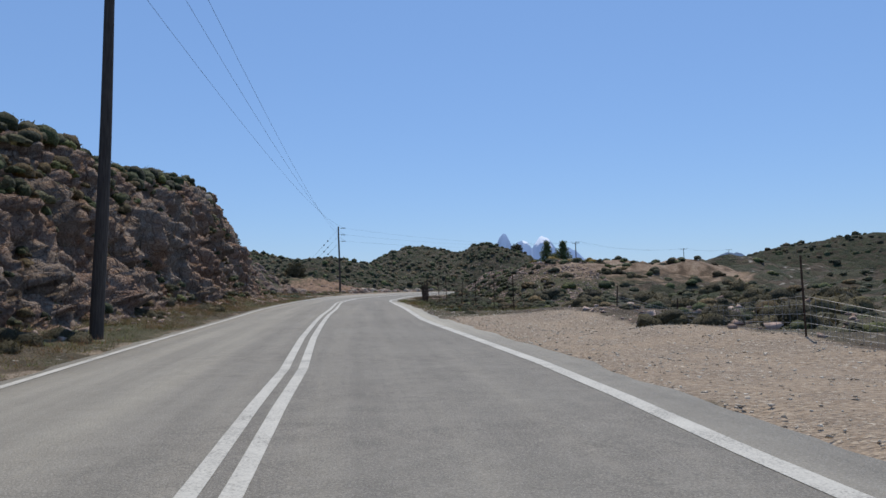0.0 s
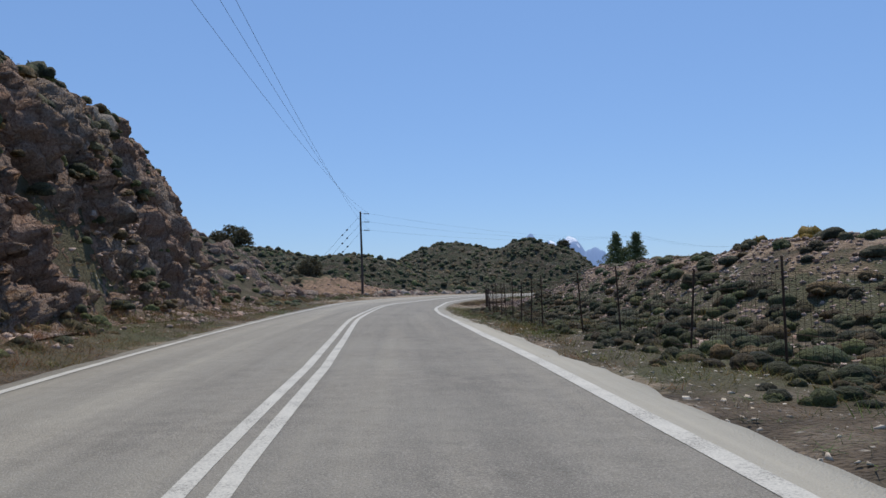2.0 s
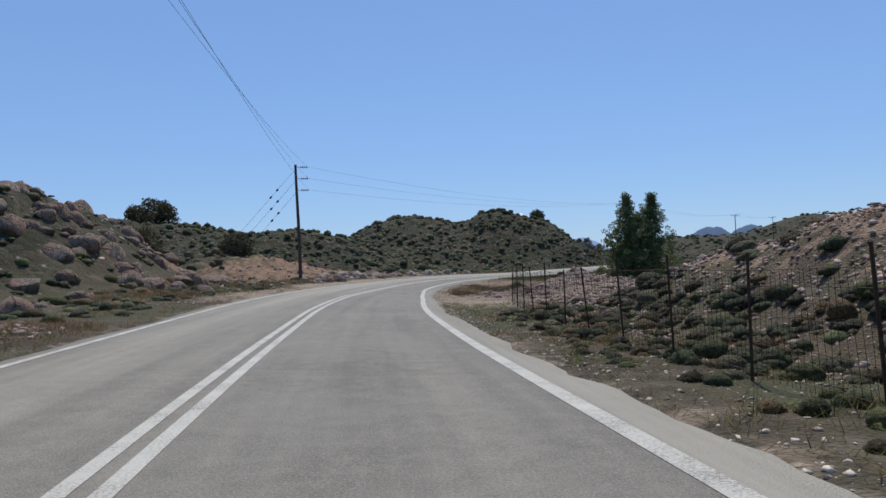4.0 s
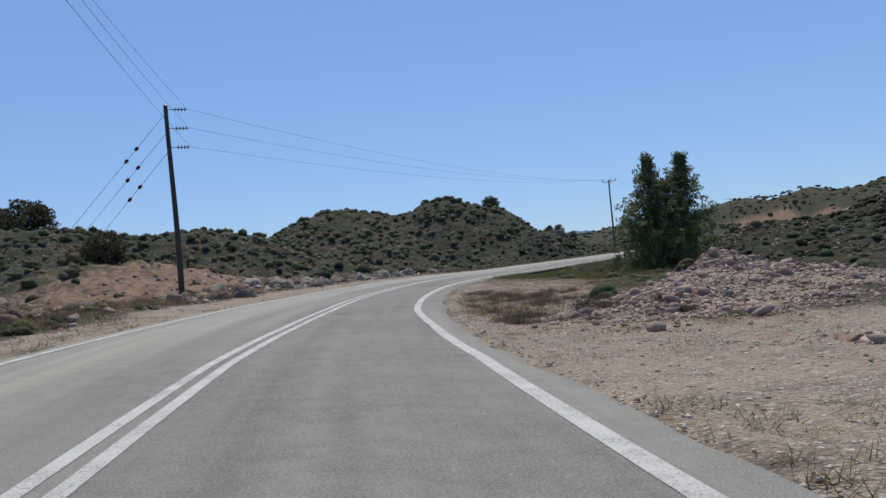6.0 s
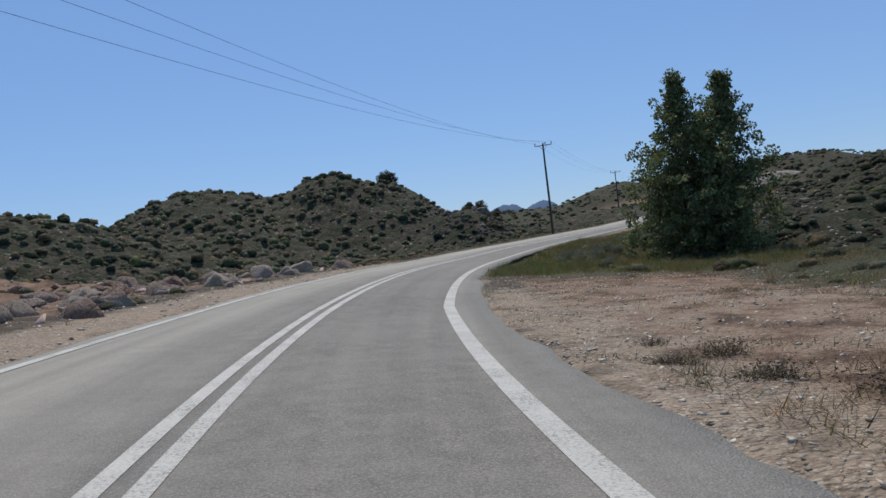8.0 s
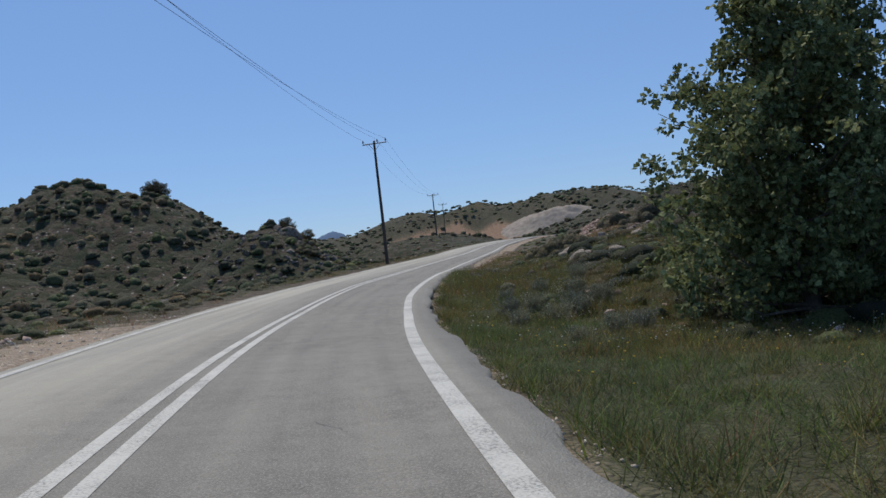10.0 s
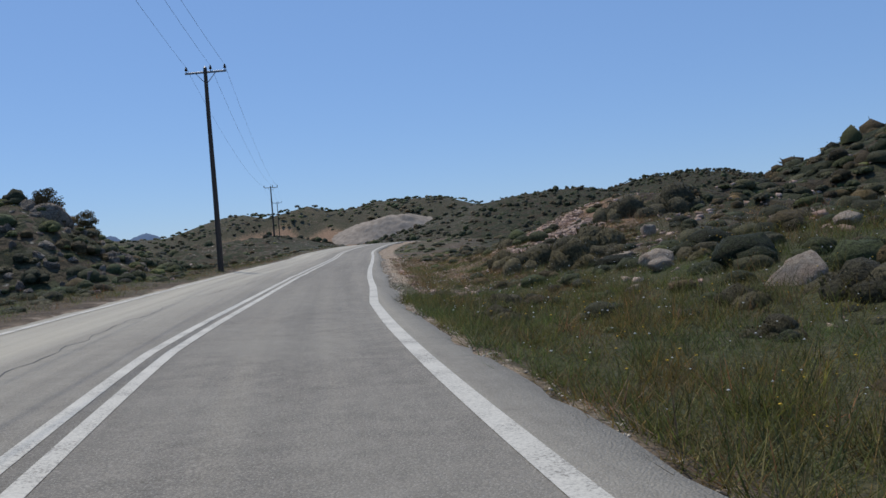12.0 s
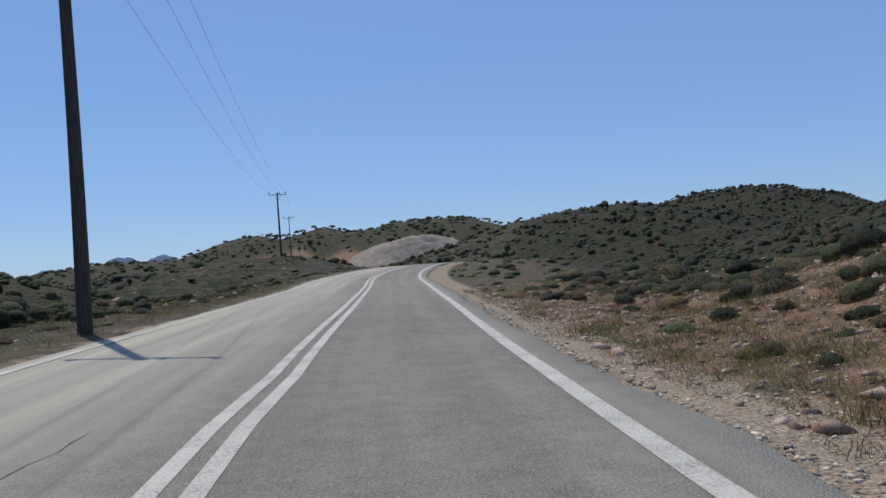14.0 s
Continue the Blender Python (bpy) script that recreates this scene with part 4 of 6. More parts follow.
def corner_pole(x, y, h, along, guy_to, label, lean=(0, 0)):
    """Corner pole: three side arms one above the other with disc strings, and three stay wires."""
    z = float(ground_at(x, y)[0])
    root = new("utility_pole")
    root.location = (x, y, z)
    tagged(root, label, "utility pole", "wooden power poles")
    pole_shaft(root, h, 0.17, 0.11, lean)
    c, s_ = math.cos(radians(along)), math.sin(radians(along))
    ends = []
    for k in range(3):
        zz = h - 0.2 - 1.05 * k
        lx, ly = lean[0] * zz / h, lean[1] * zz / h
        bm = bmesh.new()
        tube(bm, (lx, ly, zz), (lx + c * 1.1, ly + s_ * 1.1, zz - 0.02), 0.025, 0.02, 8)
        arm = part("arm", bm, STEEL, root, "steel side arm")
        for j in range(4):
            bm = bmesh.new()
            d = 0.42 + 0.17 * j
            lathe(bm, (lx + c * d, ly + s_ * d, zz - 0.01), (c, s_, 0), DISC, 12)
            part("insulator_disc", bm, GLASSY, arm, "dark glazed insulator disc")
        ends.append(Vector((x + lx + c * 1.1, y + ly + s_ * 1.1, z + zz)))
    for k in range(3):
        zz = h - 0.35 - 1.05 * k
        a = Vector((lean[0] * zz / h, lean[1] * zz / h, zz))
        gx_, gy_ = x + guy_to[0] * (1 - 0.1 * k), y + guy_to[1] * (1 - 0.1 * k)
        b = Vector((gx_ - x, gy_ - y, float(ground_at(gx_, gy_)[0]) - z))
        bm = bmesh.new()
        tube(bm, a, b, 0.012, 0.012, 5)
        stay = part("stay_wire", bm, WIRE, root, "thin steel stay wire")
        way = (b - a).normalized()
        for d in (2.6, 3.5):
            bm = bmesh.new()
            lathe(bm, a + way * d, way, ((0.03, -0.14), (0.085, -0.1), (0.095, 0), (0.085, 0.1), (0.03, 0.14)), 10)
            part("strain_insulator", bm, GLASSY, stay, "dark egg shaped strain insulator")
    return ends


def wire(a, b, sag, r=0.008, n=26):
    a, b = Vector(a), Vector(b)
    bm = bmesh.new()
    pts = [a.lerp(b, k / n) - Vector((0, 0, 4 * sag * (k / n) * (1 - k / n))) for k in range(n + 1)]
    rings = []
    for k, p in enumerate(pts):
        d = (pts[min(k + 1, n)] - pts[max(k - 1, 0)]).to_track_quat("Z", "Y")
        rings.append([bm.verts.new(p + d @ Vector((r * math.cos(q), r * math.sin(q), 0))) for q in (0.5, 2.6, 4.7)])
    for u, v in zip(rings, rings[1:]):
        for k in range(3):
            bm.faces.new((u[k], u[(k + 1) % 3], v[(k + 1) % 3], v[k]))
    me = bpy.data.meshes.new("power_line")
    bm.to_mesh(me)
    bm.free()
    me.materials.append(WIRE)
    return tagged(new("power_line", me), "thin dark overhead power line between wooden poles", "power line", "overhead power lines")


p0 = t_pole(-8.42, 20.1, 10.8, -4, "tall dark wooden power pole leaning over the road verge", (0.42, 0.0), 0.17)
pm = t_pole(1.0, -48, 10.8, -4, "tall dark wooden power pole", (0, 0), 0.17)
p1 = corner_pole(-16.3, 131.5, 10.7, 10, (-10.5, 2.0), "wooden corner power pole with three side arms and stays", (-0.15, 0.1))
p2 = t_pole(33.78, 208.53, 11.2, -45, "tall wooden power pole with steel crossarm beside the road", (-0.05, 0.0))
p3 = t_pole(83.8, 286.8, 8.7, -32, "wooden power pole with steel crossarm on a rise", (0, 0), 0.15)
p4 = t_pole(119.3, 344.0, 8.6, -32, "distant wooden power pole", (0, 0), 0.12)
for a, b in zip(pm, p0):
    wire(a, b, 0.9)
for a, b in zip(p0, p1):
    wire(a, b, 1.6)
for a, b in zip(p1, p2):
    wire(a, b, 1.2)
for a, b in zip(p2, p3):
    wire(a, b, 1.3)
for a, b in zip(p3, p4):
    wire(a, b, 0.8)


# ---- far mountains ----
def far_ridge(name, az0, az1, dist, peaks, material, label, snow=0.0):
    """A mountain chain far behind the hills: peaks are (azimuth, degrees above the horizon, half width)."""
    az = np.linspace(az0, az1, 260)
    depth = np.linspace(-1, 1, 24)
    A, D = np.meshgrid(az, depth, indexing="ij")
    top = np.zeros_like(A)
    for a, e, w in peaks:
        top = np.maximum(top, math.tan(radians(e)) * np.exp(-np.abs((A - a) / w) ** 1.9))
    ends = smooth01(az0, az0 + 1.5, A) * smooth01(az1, az1 - 1.5, A)
    z = dist * top * ends * (1 - np.abs(D) ** 1.3)
    z = z * (1 + 0.07 * fbm(A * 1.6, D * 2.5, None, 5, 31)) + dist * 0.0012 * fbm(A * 5, D * 6, None, 3, 33) * ends
    r = dist + 350 * D
    co = np.stack([r * np.sin(np.radians(A)), r * np.cos(np.radians(A)), z - 4], -1).reshape(-1, 3)
    ob = fast_mesh(name, co, grid_faces(len(az), len(depth))[:, ::-1], material, True)
    sn = np.clip((z / (dist * math.tan(radians(max(p[1] for p in peaks)))) - 0.45) * 1.4, 0, 1).ravel() * (smooth01(5.0, 5.7, A) * smooth01(9.5, 7.5, A)).ravel() * snow
    paint_points(ob, "snow", np.repeat(sn[:, None], 4, 1))
    return tagged(ob, label, "mountain", kind="structure")


# distance haze is painted: blue base colours that also emit a little
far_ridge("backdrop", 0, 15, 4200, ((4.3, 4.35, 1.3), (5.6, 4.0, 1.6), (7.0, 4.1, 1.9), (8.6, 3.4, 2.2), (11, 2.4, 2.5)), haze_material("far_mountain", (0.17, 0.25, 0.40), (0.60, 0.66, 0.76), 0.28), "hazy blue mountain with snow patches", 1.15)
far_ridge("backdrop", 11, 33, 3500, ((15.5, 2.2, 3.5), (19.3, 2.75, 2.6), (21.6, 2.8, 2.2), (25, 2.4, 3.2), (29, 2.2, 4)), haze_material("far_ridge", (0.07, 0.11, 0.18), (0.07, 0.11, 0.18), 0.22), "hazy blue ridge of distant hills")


# ---- trees ----
def leaf_clumps(r, centres, size, per, leaf):
    """Broad leaves round clump centres: a kinked diamond of two triangles each."""
    n = len(centres) * per
    c = np.repeat(centres, per, 0)
    d = r.normal(size=(n, 3))
    d /= np.linalg.norm(d, axis=1)[:, None]
    rad = size * r.uniform(0.25, 1.0, n) ** 0.6
    p = c + d * rad[:, None] * np.array([1, 1, 0.7])
    a = r.normal(size=(n, 3)) + d * 0.8
    a[:, 2] -= 0.35
    a /= np.linalg.norm(a, axis=1)[:, None]
    b = np.cross(a, r.normal(size=(n, 3)))
    b /= np.linalg.norm(b, axis=1)[:, None]
    s_ = leaf * r.uniform(0.6, 1.3, n)[:, None]
    v = np.stack([p, p + a * s_ * 0.5 + b * s_ * 0.42, p + a * s_, p + a * s_ * 0.5 - b * s_ * 0.42], 1).reshape(-1, 3)
    i = np.arange(n)[:, None] * 4
    f = np.concatenate([i + np.array([0, 1, 2]), i + np.array([0, 2, 3])])
    return v, f


def roadside_tree(x, y):
    """Twin-stemmed broad tree: two tapering stems, limbs, and two pointed crowns grown together."""
    z0 = float(ground_at(x, y)[0])
    root = new("tree")
    root.location = (x, y, z0)
    tagged(root, "leafy green plane tree with two pointed crowns grown together", "tree")
    r = np.random.default_rng(11)
    centres = []
    for sx, sy, top in ((-1.45, 0.1, 10.9), (1.45, 0.2, 11.1)):
        stem = lambda t: Vector((sx * (0.35 + 0.65 * min(1, t * 1.6)) + 0.12 * math.sin(6 * t + sx), sy + 0.15 * math.sin(5 * t), top * 0.97 * t))
        ts = np.linspace(0, 1, 11)
        bm = bmesh.new()
        loft(bm, [stem(t) for t in ts], [0.25 * (1 - 0.93 * t) for t in ts], 10)
        part("trunk", bm, BARK, root, "grey brown trunk")
        n = 96
        for k in range(n):
            h = top * (0.05 + 0.93 * (k + r.uniform(0, 1)) / n)
            reach = float(np.interp(h / top, (0.04, 0.12, 0.28, 0.42, 0.55, 0.7, 0.82, 0.92, 1.0), (3.7, 4.3, 4.1, 3.6, 2.8, 1.8, 0.95, 0.4, 0.05)))
            reach *= r.uniform(0.5, 1.15)
            ang = k * 2.4 + r.normal() * 0.3
            t = min(0.97, max(0.03, (h - 0.25 * reach) / top))
            root_at = stem(t)
            tip = Vector((root_at.x + reach * math.cos(ang), root_at.y + 0.95 * reach * math.sin(ang), h + 0.22 * reach * r.uniform(0.2, 1.0)))
            bend = root_at.lerp(tip, 0.5) + Vector((0, 0, -0.10 * reach))
            bm = bmesh.new()
            loft(bm, [root_at, bend, tip], [0.02 + 0.011 * reach, 0.024, 0.008], 5)
            part("limb", bm, BARK, root)
            for q in np.linspace(0.30, 1.04, 3 + int(reach * 1.7)):
                p = root_at.lerp(bend, q * 2) if q < 0.5 else bend.lerp(tip, q * 2 - 1)
                centres.append(np.array(p) + r.normal(size=3) * (0.10 + 0.07 * reach))
    v, f = leaf_clumps(r, np.array(centres), 0.36, 44, 0.18)
    crown = fast_mesh("crown", v, f, TREE_LEAF)
    crown.parent = root
    crown["label"] = "dense crown of lobed green leaves"
    return root


roadside_tree(21.2, 155.5)


def round_tree(x, y, w, h, label, seed, dark=True):
    """Wind-rounded evergreen with a short trunk and a dense uneven crown."""
    z0 = float(ground_at(x, y)[0]) - 0.06 * h
    root = new("evergreen_tree")
    root.location = (x, y, z0)
    tagged(root, label, "tree", "round evergreens on the ridges")
    r = np.random.default_rng(seed)
    bm = bmesh.new()
    for k in range(3):
        a = 2.1 * k + seed
        tube(bm, (0, 0, -0.3), (0.16 * w * math.cos(a), 0.16 * w * math.sin(a), 0.45 * h), 0.035 * w, 0.018 * w, 7)
    part("trunk", bm, BARK, root)
    n = 95
    a = r.uniform(0, 2 * math.pi, n)
    q = r.uniform(0, 1, n) ** 0.5
    c = np.stack([0.5 * w * 0.86 * q * np.cos(a), 0.5 * w * 0.86 * q * np.sin(a), h * (0.06 + 0.80 * np.sqrt(1 - 0.85 * q * q) * r.uniform(0.0, 1.0, n) ** 0.9)], 1)
    v, f = leaf_clumps(r, c, 0.12 * w, 60, 0.042 * w)
    crown = fast_mesh("crown", v, f, SCRUB)
    crown.parent = root
    return root


round_tree(22.6, 250.6, 3.7, 3.0, "round dark evergreen bush on the rocky knob", 3)
round_tree(-65.0, 243.0, 11.5, 6.2, "broad round dark evergreen tree on the ridge", 4)
round_tree(-29.0, 163.0, 4.6, 3.6, "round dark evergreen bush above the reddish bank", 5)
round_tree(-41.5, 166.0, 5.6, 7.4, "tall dark evergreen tree above the reddish bank", 6)
round_tree(27.0, 214.9, 1.8, 2.0, "small dark evergreen on the rock outcrop", 8)
round_tree(29.6, 216.8, 1.6, 1.8, "small dark evergreen on the rock outcrop", 9)


# ---- boulders and stones ----
BOULDERS = [shared_mesh("boulder", boulder_template(40 + k, 0.8), STONE) for k in range(7)]
STONES = [rock_template(60 + k, 8, 0, 0.62) for k in range(10)]
BLOCKS = [rock_template(80 + k, 15, 0, 0.62) for k in range(8)]
PEBBLES = [rock_template(90 + k, 7, 0, 0.55) for k in range(8)]


CRAGS = [shared_mesh("boulder", boulder_template(50 + k, 1.05, 14), CRAG) for k in range(6)]


def boulder(x, y, size, label="pale weathered limestone boulder", group="limestone boulders", meshes=BOULDERS):
    k = rng.integers(0, len(meshes))
    sc = (size * rng.uniform(0.8, 1.2), size * rng.uniform(0.7, 1.1), size * rng.uniform(0.65, 1.0))
    placed("boulder", meshes[k], x, y, sc, rng.uniform(0, 6.28), -0.12 * size, label, "boulder", group)


for x, y, size in ((-12.4, 130.1, 0.85), (-9.9, 137.1, 0.6), (-17.8, 114.1, 0.7), (-11.3, 131.6, 0.7), (-13.6, 129.0, 0.6), (-10.7, 134.2, 0.55)):
    boulder(x, y, size, "large pale limestone boulder at the dirt verge", "boulders along the verge")
for k in range(15):
    sv = 118 + 2.6 * k + rng.uniform(-0.7, 0.7)
    p = on_road(sv, line(LINE_L, sv) - rng.uniform(3.4, 4.8))
    boulder(p[0], p[1], rng.uniform(0.4, 0.8), "large pale limestone boulder at the dirt verge", "boulders along the verge")
for k in range(18):
    sv = rng.uniform(120, 156)
    p = on_road(sv, line(LINE_L, sv) - rng.uniform(2.6, 6.0))
    boulder(p[0], p[1], rng.uniform(0.18, 0.55), "pale limestone boulder at the dirt verge", "boulders along the verge")
for x, y, size in ((27.2, 173.4, 0.75), (28.2, 173.9, 0.4), (32.5, 174.6, 0.55), (33.0, 181.4, 0.5), (36.9, 190.2, 0.3), (31.0, 178.9, 0.6), (30.2, 178.2, 0.4), (37.5, 183.5, 0.5)):
    boulder(x, y, size, "whitish limestone boulder in the grass slope", "boulders in the grass")
for k in range(30):
    sv, d = rng.uniform(150, 196), rng.uniform(8, 40)
    p = on_road(sv, line(LINE_AR, sv) + d)
    boulder(p[0], p[1], rng.uniform(0.15, 0.5), "whitish limestone boulder in the grass slope", "boulders in the grass")
for k in range(80):
    x, y = 26.0 + rng.normal() * 3.8, 213.0 + rng.normal() * 3.6
    q, off, _ = to_road(np.array([x]), np.array([y]))
    if line(LINE_L, q)[0] - off[0] < 4.5:
        continue
    boulder(x, y, rng.uniform(0.18, 0.62), "grey craggy block of a rock outcrop", "rock outcrop blocks", CRAGS)
boulder(26.8, 213.8, 1.3, "tall grey block of a rock outcrop", "rock outcrop blocks", CRAGS)
for k in range(14):
    sv, d = rng.uniform(82, 94), rng.uniform(5.2, 12)
    p = on_road(sv, line(LINE_AR, sv) + d)
    boulder(p[0], p[1], rng.uniform(0.2, 0.55), "grey limestone boulder behind the fence", "boulders behind the fence")
for k in range(10):
    sv = rng.uniform(58, 70)
    p = on_road(sv, line(LINE_L, sv) - rng.uniform(5.4, 7.0))
    boulder(p[0], p[1], rng.uniform(0.3, 0.7), "brown rock on the crest of the cutting", "crest rocks")

boulder(-17.4, 70.6, 0.9, "dark rock pinnacle on the crest of the cutting", "crest rocks", CRAGS)
BROWN_ROCK = [shared_mesh("boulder", boulder_template(55 + k, 0.9), CLIFF) for k in range(4)]
for k in range(18):
    sv = rng.uniform(80, 116)
    p = on_road(sv, line(LINE_L, sv) - 0.32 - rng.uniform(8, 17))
    boulder(p[0], p[1], rng.uniform(0.4, 1.2), "brown rock in the scrub beside the cutting", "brown rocks in the scrub", BROWN_ROCK)

for k in range(26):
    x, y = -25.5 + rng.normal() * 3.2, 106.5 + rng.normal() * 5.0
    boulder(x, y, rng.uniform(0.5, 1.3), "brown weathered rock of the mound beside the road", "brown rocks in the scrub", BROWN_ROCK)
for k in range(46):
    sv = rng.uniform(112, 160)
    p = on_road(sv, line(LINE_L, sv) - 0.32 - rng.uniform(5.0, 20))
    boulder(p[0], p[1], rng.uniform(0.35, 1.1), "brown rock outcrop on the reddish bank", "brown rocks in the scrub", BROWN_ROCK)

# the smaller rocks between them
n = 46
x, y = 26.0 + rng.normal(size=n) * 3.8, 213.0 + rng.normal(size=n) * 3.6
q, off, _ = to_road(x, y)
far = line(LINE_L, q) - off > 4.5
x, y = x[far], y[far]
ob = scatter("rocks", [boulder_template(50 + k, 1.05, 14) for k in range(6)], np.stack([x, y, ground_at(x, y) - 0.03], 1), rng.uniform(0.15, 0.42, len(x)), CRAG, None, None, 0.5)
tagged(ob, "small grey rocks between the outcrop blocks", "rocks", kind="stuff")
p = np.concatenate([on_road(rng.uniform(112, 160, 60), -6.5 - 15 * rng.uniform(0, 1, 60)), on_road(rng.uniform(80, 116, 24), -10 - 9 * rng.uniform(0, 1, 24)), np.stack([-25.5 + rng.normal(size=26) * 3.2, 106.5 + rng.normal(size=26) * 5.0, np.zeros(26)], 1)])
ob = scatter("rocks", [boulder_template(55 + k, 0.9) for k in range(4)], np.stack([p[:, 0], p[:, 1], ground_at(p[:, 0], p[:, 1]) - 0.05], 1), rng.uniform(0.25, 0.8, len(p)), CLIFF, None, None, 0.5)
tagged(ob, "brown rocks strewn over the reddish bank and mound", "rocks", kind="stuff")

heap = new("rubble_heap")
heap.location = (5.5, 112.0, 0)
tagged(heap, "heap of broken pinkish and grey quarry stone", "rubble heap")
HEAP_MESH = [shared_mesh("rubble_stone", b, RUBBLE) for b in BLOCKS]
for k in range(280):
    big = k < 60
    cx, cy, wide = ((4.9, 111.2, 1.3), (2.3, 107.8, 1.6), (7.4, 108.6, 1.5), (0.4, 104.8, 1.5), (4.9, 110.4, 1.4))[k % 5]
    x, y = cx + rng.normal() * wide, cy + rng.normal() * wide
    ob = new("rubble_stone", HEAP_MESH[k % len(HEAP_MESH)])
    size = rng.uniform(0.12, 0.3) if big else rng.uniform(0.06, 0.14)
    ob.parent = heap
    ob.matrix_parent_inverse = Matrix.Translation((-5.5, -112.0, 0))
    ob.matrix_basis = Matrix.LocRotScale((x, y, float(ground_at(x, y)[0]) + 0.25 * size), Euler((rng.uniform(-0.5, 0.5), rng.uniform(-0.5, 0.5), rng.uniform(0, 6.28))), (size, size, size))


def strip_points(n, s0, s1, d0, d1, right=True, power=1.0):
    sv = rng.uniform(s0, s1, n)
    d = d0 + (d1 - d0) * rng.uniform(0, 1, n) ** power
    off = edge_right(sv) + d if right else edge_left(sv) - d
    p = on_road(sv, off)
    p[:, 2] = ground_at(p[:, 0], p[:, 1])
    return p, sv, d


def stones_stuff(name, groups, templates, material, label, tumble=0.6):
    pos = np.concatenate([g[0] for g in groups])
    size = np.concatenate([g[1] for g in groups])
    ob = scatter(name, templates, pos, size, material, None, None, tumble)
    return tagged(ob, label, "gravel", kind="stuff")


def sizes(n, lo, hi, power=2.5):
    return lo + (hi - lo) * rng.uniform(0, 1, n) ** power


HEAP_PARTS = ((4.9, 111.2, 1.2), (4.9, 110.8, 1.3), (2.3, 107.8, 1.5), (7.4, 108.6, 1.4), (0.4, 104.8, 1.5), (3.4, 105.6, 1.7))


def heap_points(n):
    c = np.array(HEAP_PARTS)[rng.integers(0, len(HEAP_PARTS), n)]
    p = np.stack([c[:, 0] + rng.normal(size=n) * c[:, 2], c[:, 1] + rng.normal(size=n) * c[:, 2], np.zeros(n)], 1)
    p[:, 2] = ground_at(p[:, 0], p[:, 1])
    return p


stones_stuff("gravel", [
    (strip_points(5200, 2, 32, 0.1, 6.8)[0], sizes(5200, 0.012, 0.055, 2.4)),
    (strip_points(15000, 88, 141, 0.05, 9.0)[0], sizes(15000, 0.012, 0.055, 2.3)),
    (strip_points(6000, 190, 236, 0.0, 3.0, True, 1.5)[0], sizes(6000, 0.01, 0.06)),
    (strip_points(2200, 88, 170, 0.05, 3.0, False)[0], sizes(2200, 0.015, 0.08)),
    (strip_points(3600, 30, 90, 0.0, 3.5)[0], sizes(3600, 0.012, 0.07)),
    (strip_points(900, 142, 195, 0.0, 0.5)[0], sizes(900, 0.012, 0.05)),
], PEBBLES, GRAVEL, "loose pale limestone gravel on the lay-bys and verges", 0.22)
stones_stuff("rubble", [
    (strip_points(12500, 40, 93, 3.0, 11.0)[0], sizes(12500, 0.03, 0.13, 2.0)),
    (strip_points(1800, 82, 98, 4.5, 14.0)[0], sizes(1800, 0.04, 0.3)),
    (heap_points(9000), sizes(9000, 0.03, 0.13, 2.0)),
    (strip_points(2200, 206, 213, 5.6, 10.0)[0], sizes(2200, 0.05, 0.22)),
    (strip_points(2300, 100, 165, 2.2, 26.0, False)[0], sizes(2300, 0.05, 0.34)),
    (strip_points(2200, 192, 240, 0.8, 18.0)[0], sizes(2200, 0.02, 0.2)),
    (strip_points(3600, 194, 226, 0.8, 9.0)[0], sizes(3600, 0.02, 0.11)),
    (strip_points(700, 10, 78, 1.2, 4.6, False)[0], sizes(700, 0.04, 0.22)),
    (strip_points(1100, 54, 77, 1.0, 4.4, False)[0], sizes(1100, 0.04, 0.2)),
    (strip_points(900, 160, 215, 5.0, 30.0)[0], sizes(900, 0.06, 0.3)),
    (strip_points(500, 150, 200, 8.0, 40.0)[0], sizes(500, 0.06, 0.3)),
    (strip_points(500, 195, 250, 1.5, 20.0, False)[0], sizes(500, 0.06, 0.3)),
    (strip_points(500, 0, 34, 5.5, 14.0)[0], sizes(500, 0.06, 0.35)),
], STONES, RUBBLE, "broken limestone rubble on the banks")


# ---- scrub ----
NEAR_SHRUBS = [shared_mesh("shrub", shrub_template(100 + k, 9, 1050, 0.07, 2), SCRUB) for k in range(7)]
MID_SHRUBS = [shrub_template(120 + k, 3, 60, 0.10, 2) for k in range(6)]
FAR_SHRUBS = [shrub_template(140 + k, 2, 9, 0.13, 1) for k in range(8)]
TINTS = np.array([(1, 1, 1), (0.75, 0.95, 0.8), (1.25, 0.95, 0.85), (1.25, 1.2, 1.25), (1.1, 1.25, 0.8), (1.4, 1.02, 0.85), (0.6, 0.68, 0.68), (0.9, 1.1, 0.8), (0.7, 0.8, 0.65)])


def tint_rows(n):
    t = TINTS[rng.integers(0, len(TINTS), n)] * rng.uniform(0.75, 1.2, (n, 1))
    return np.concatenate([t, np.ones((n, 1))], 1)


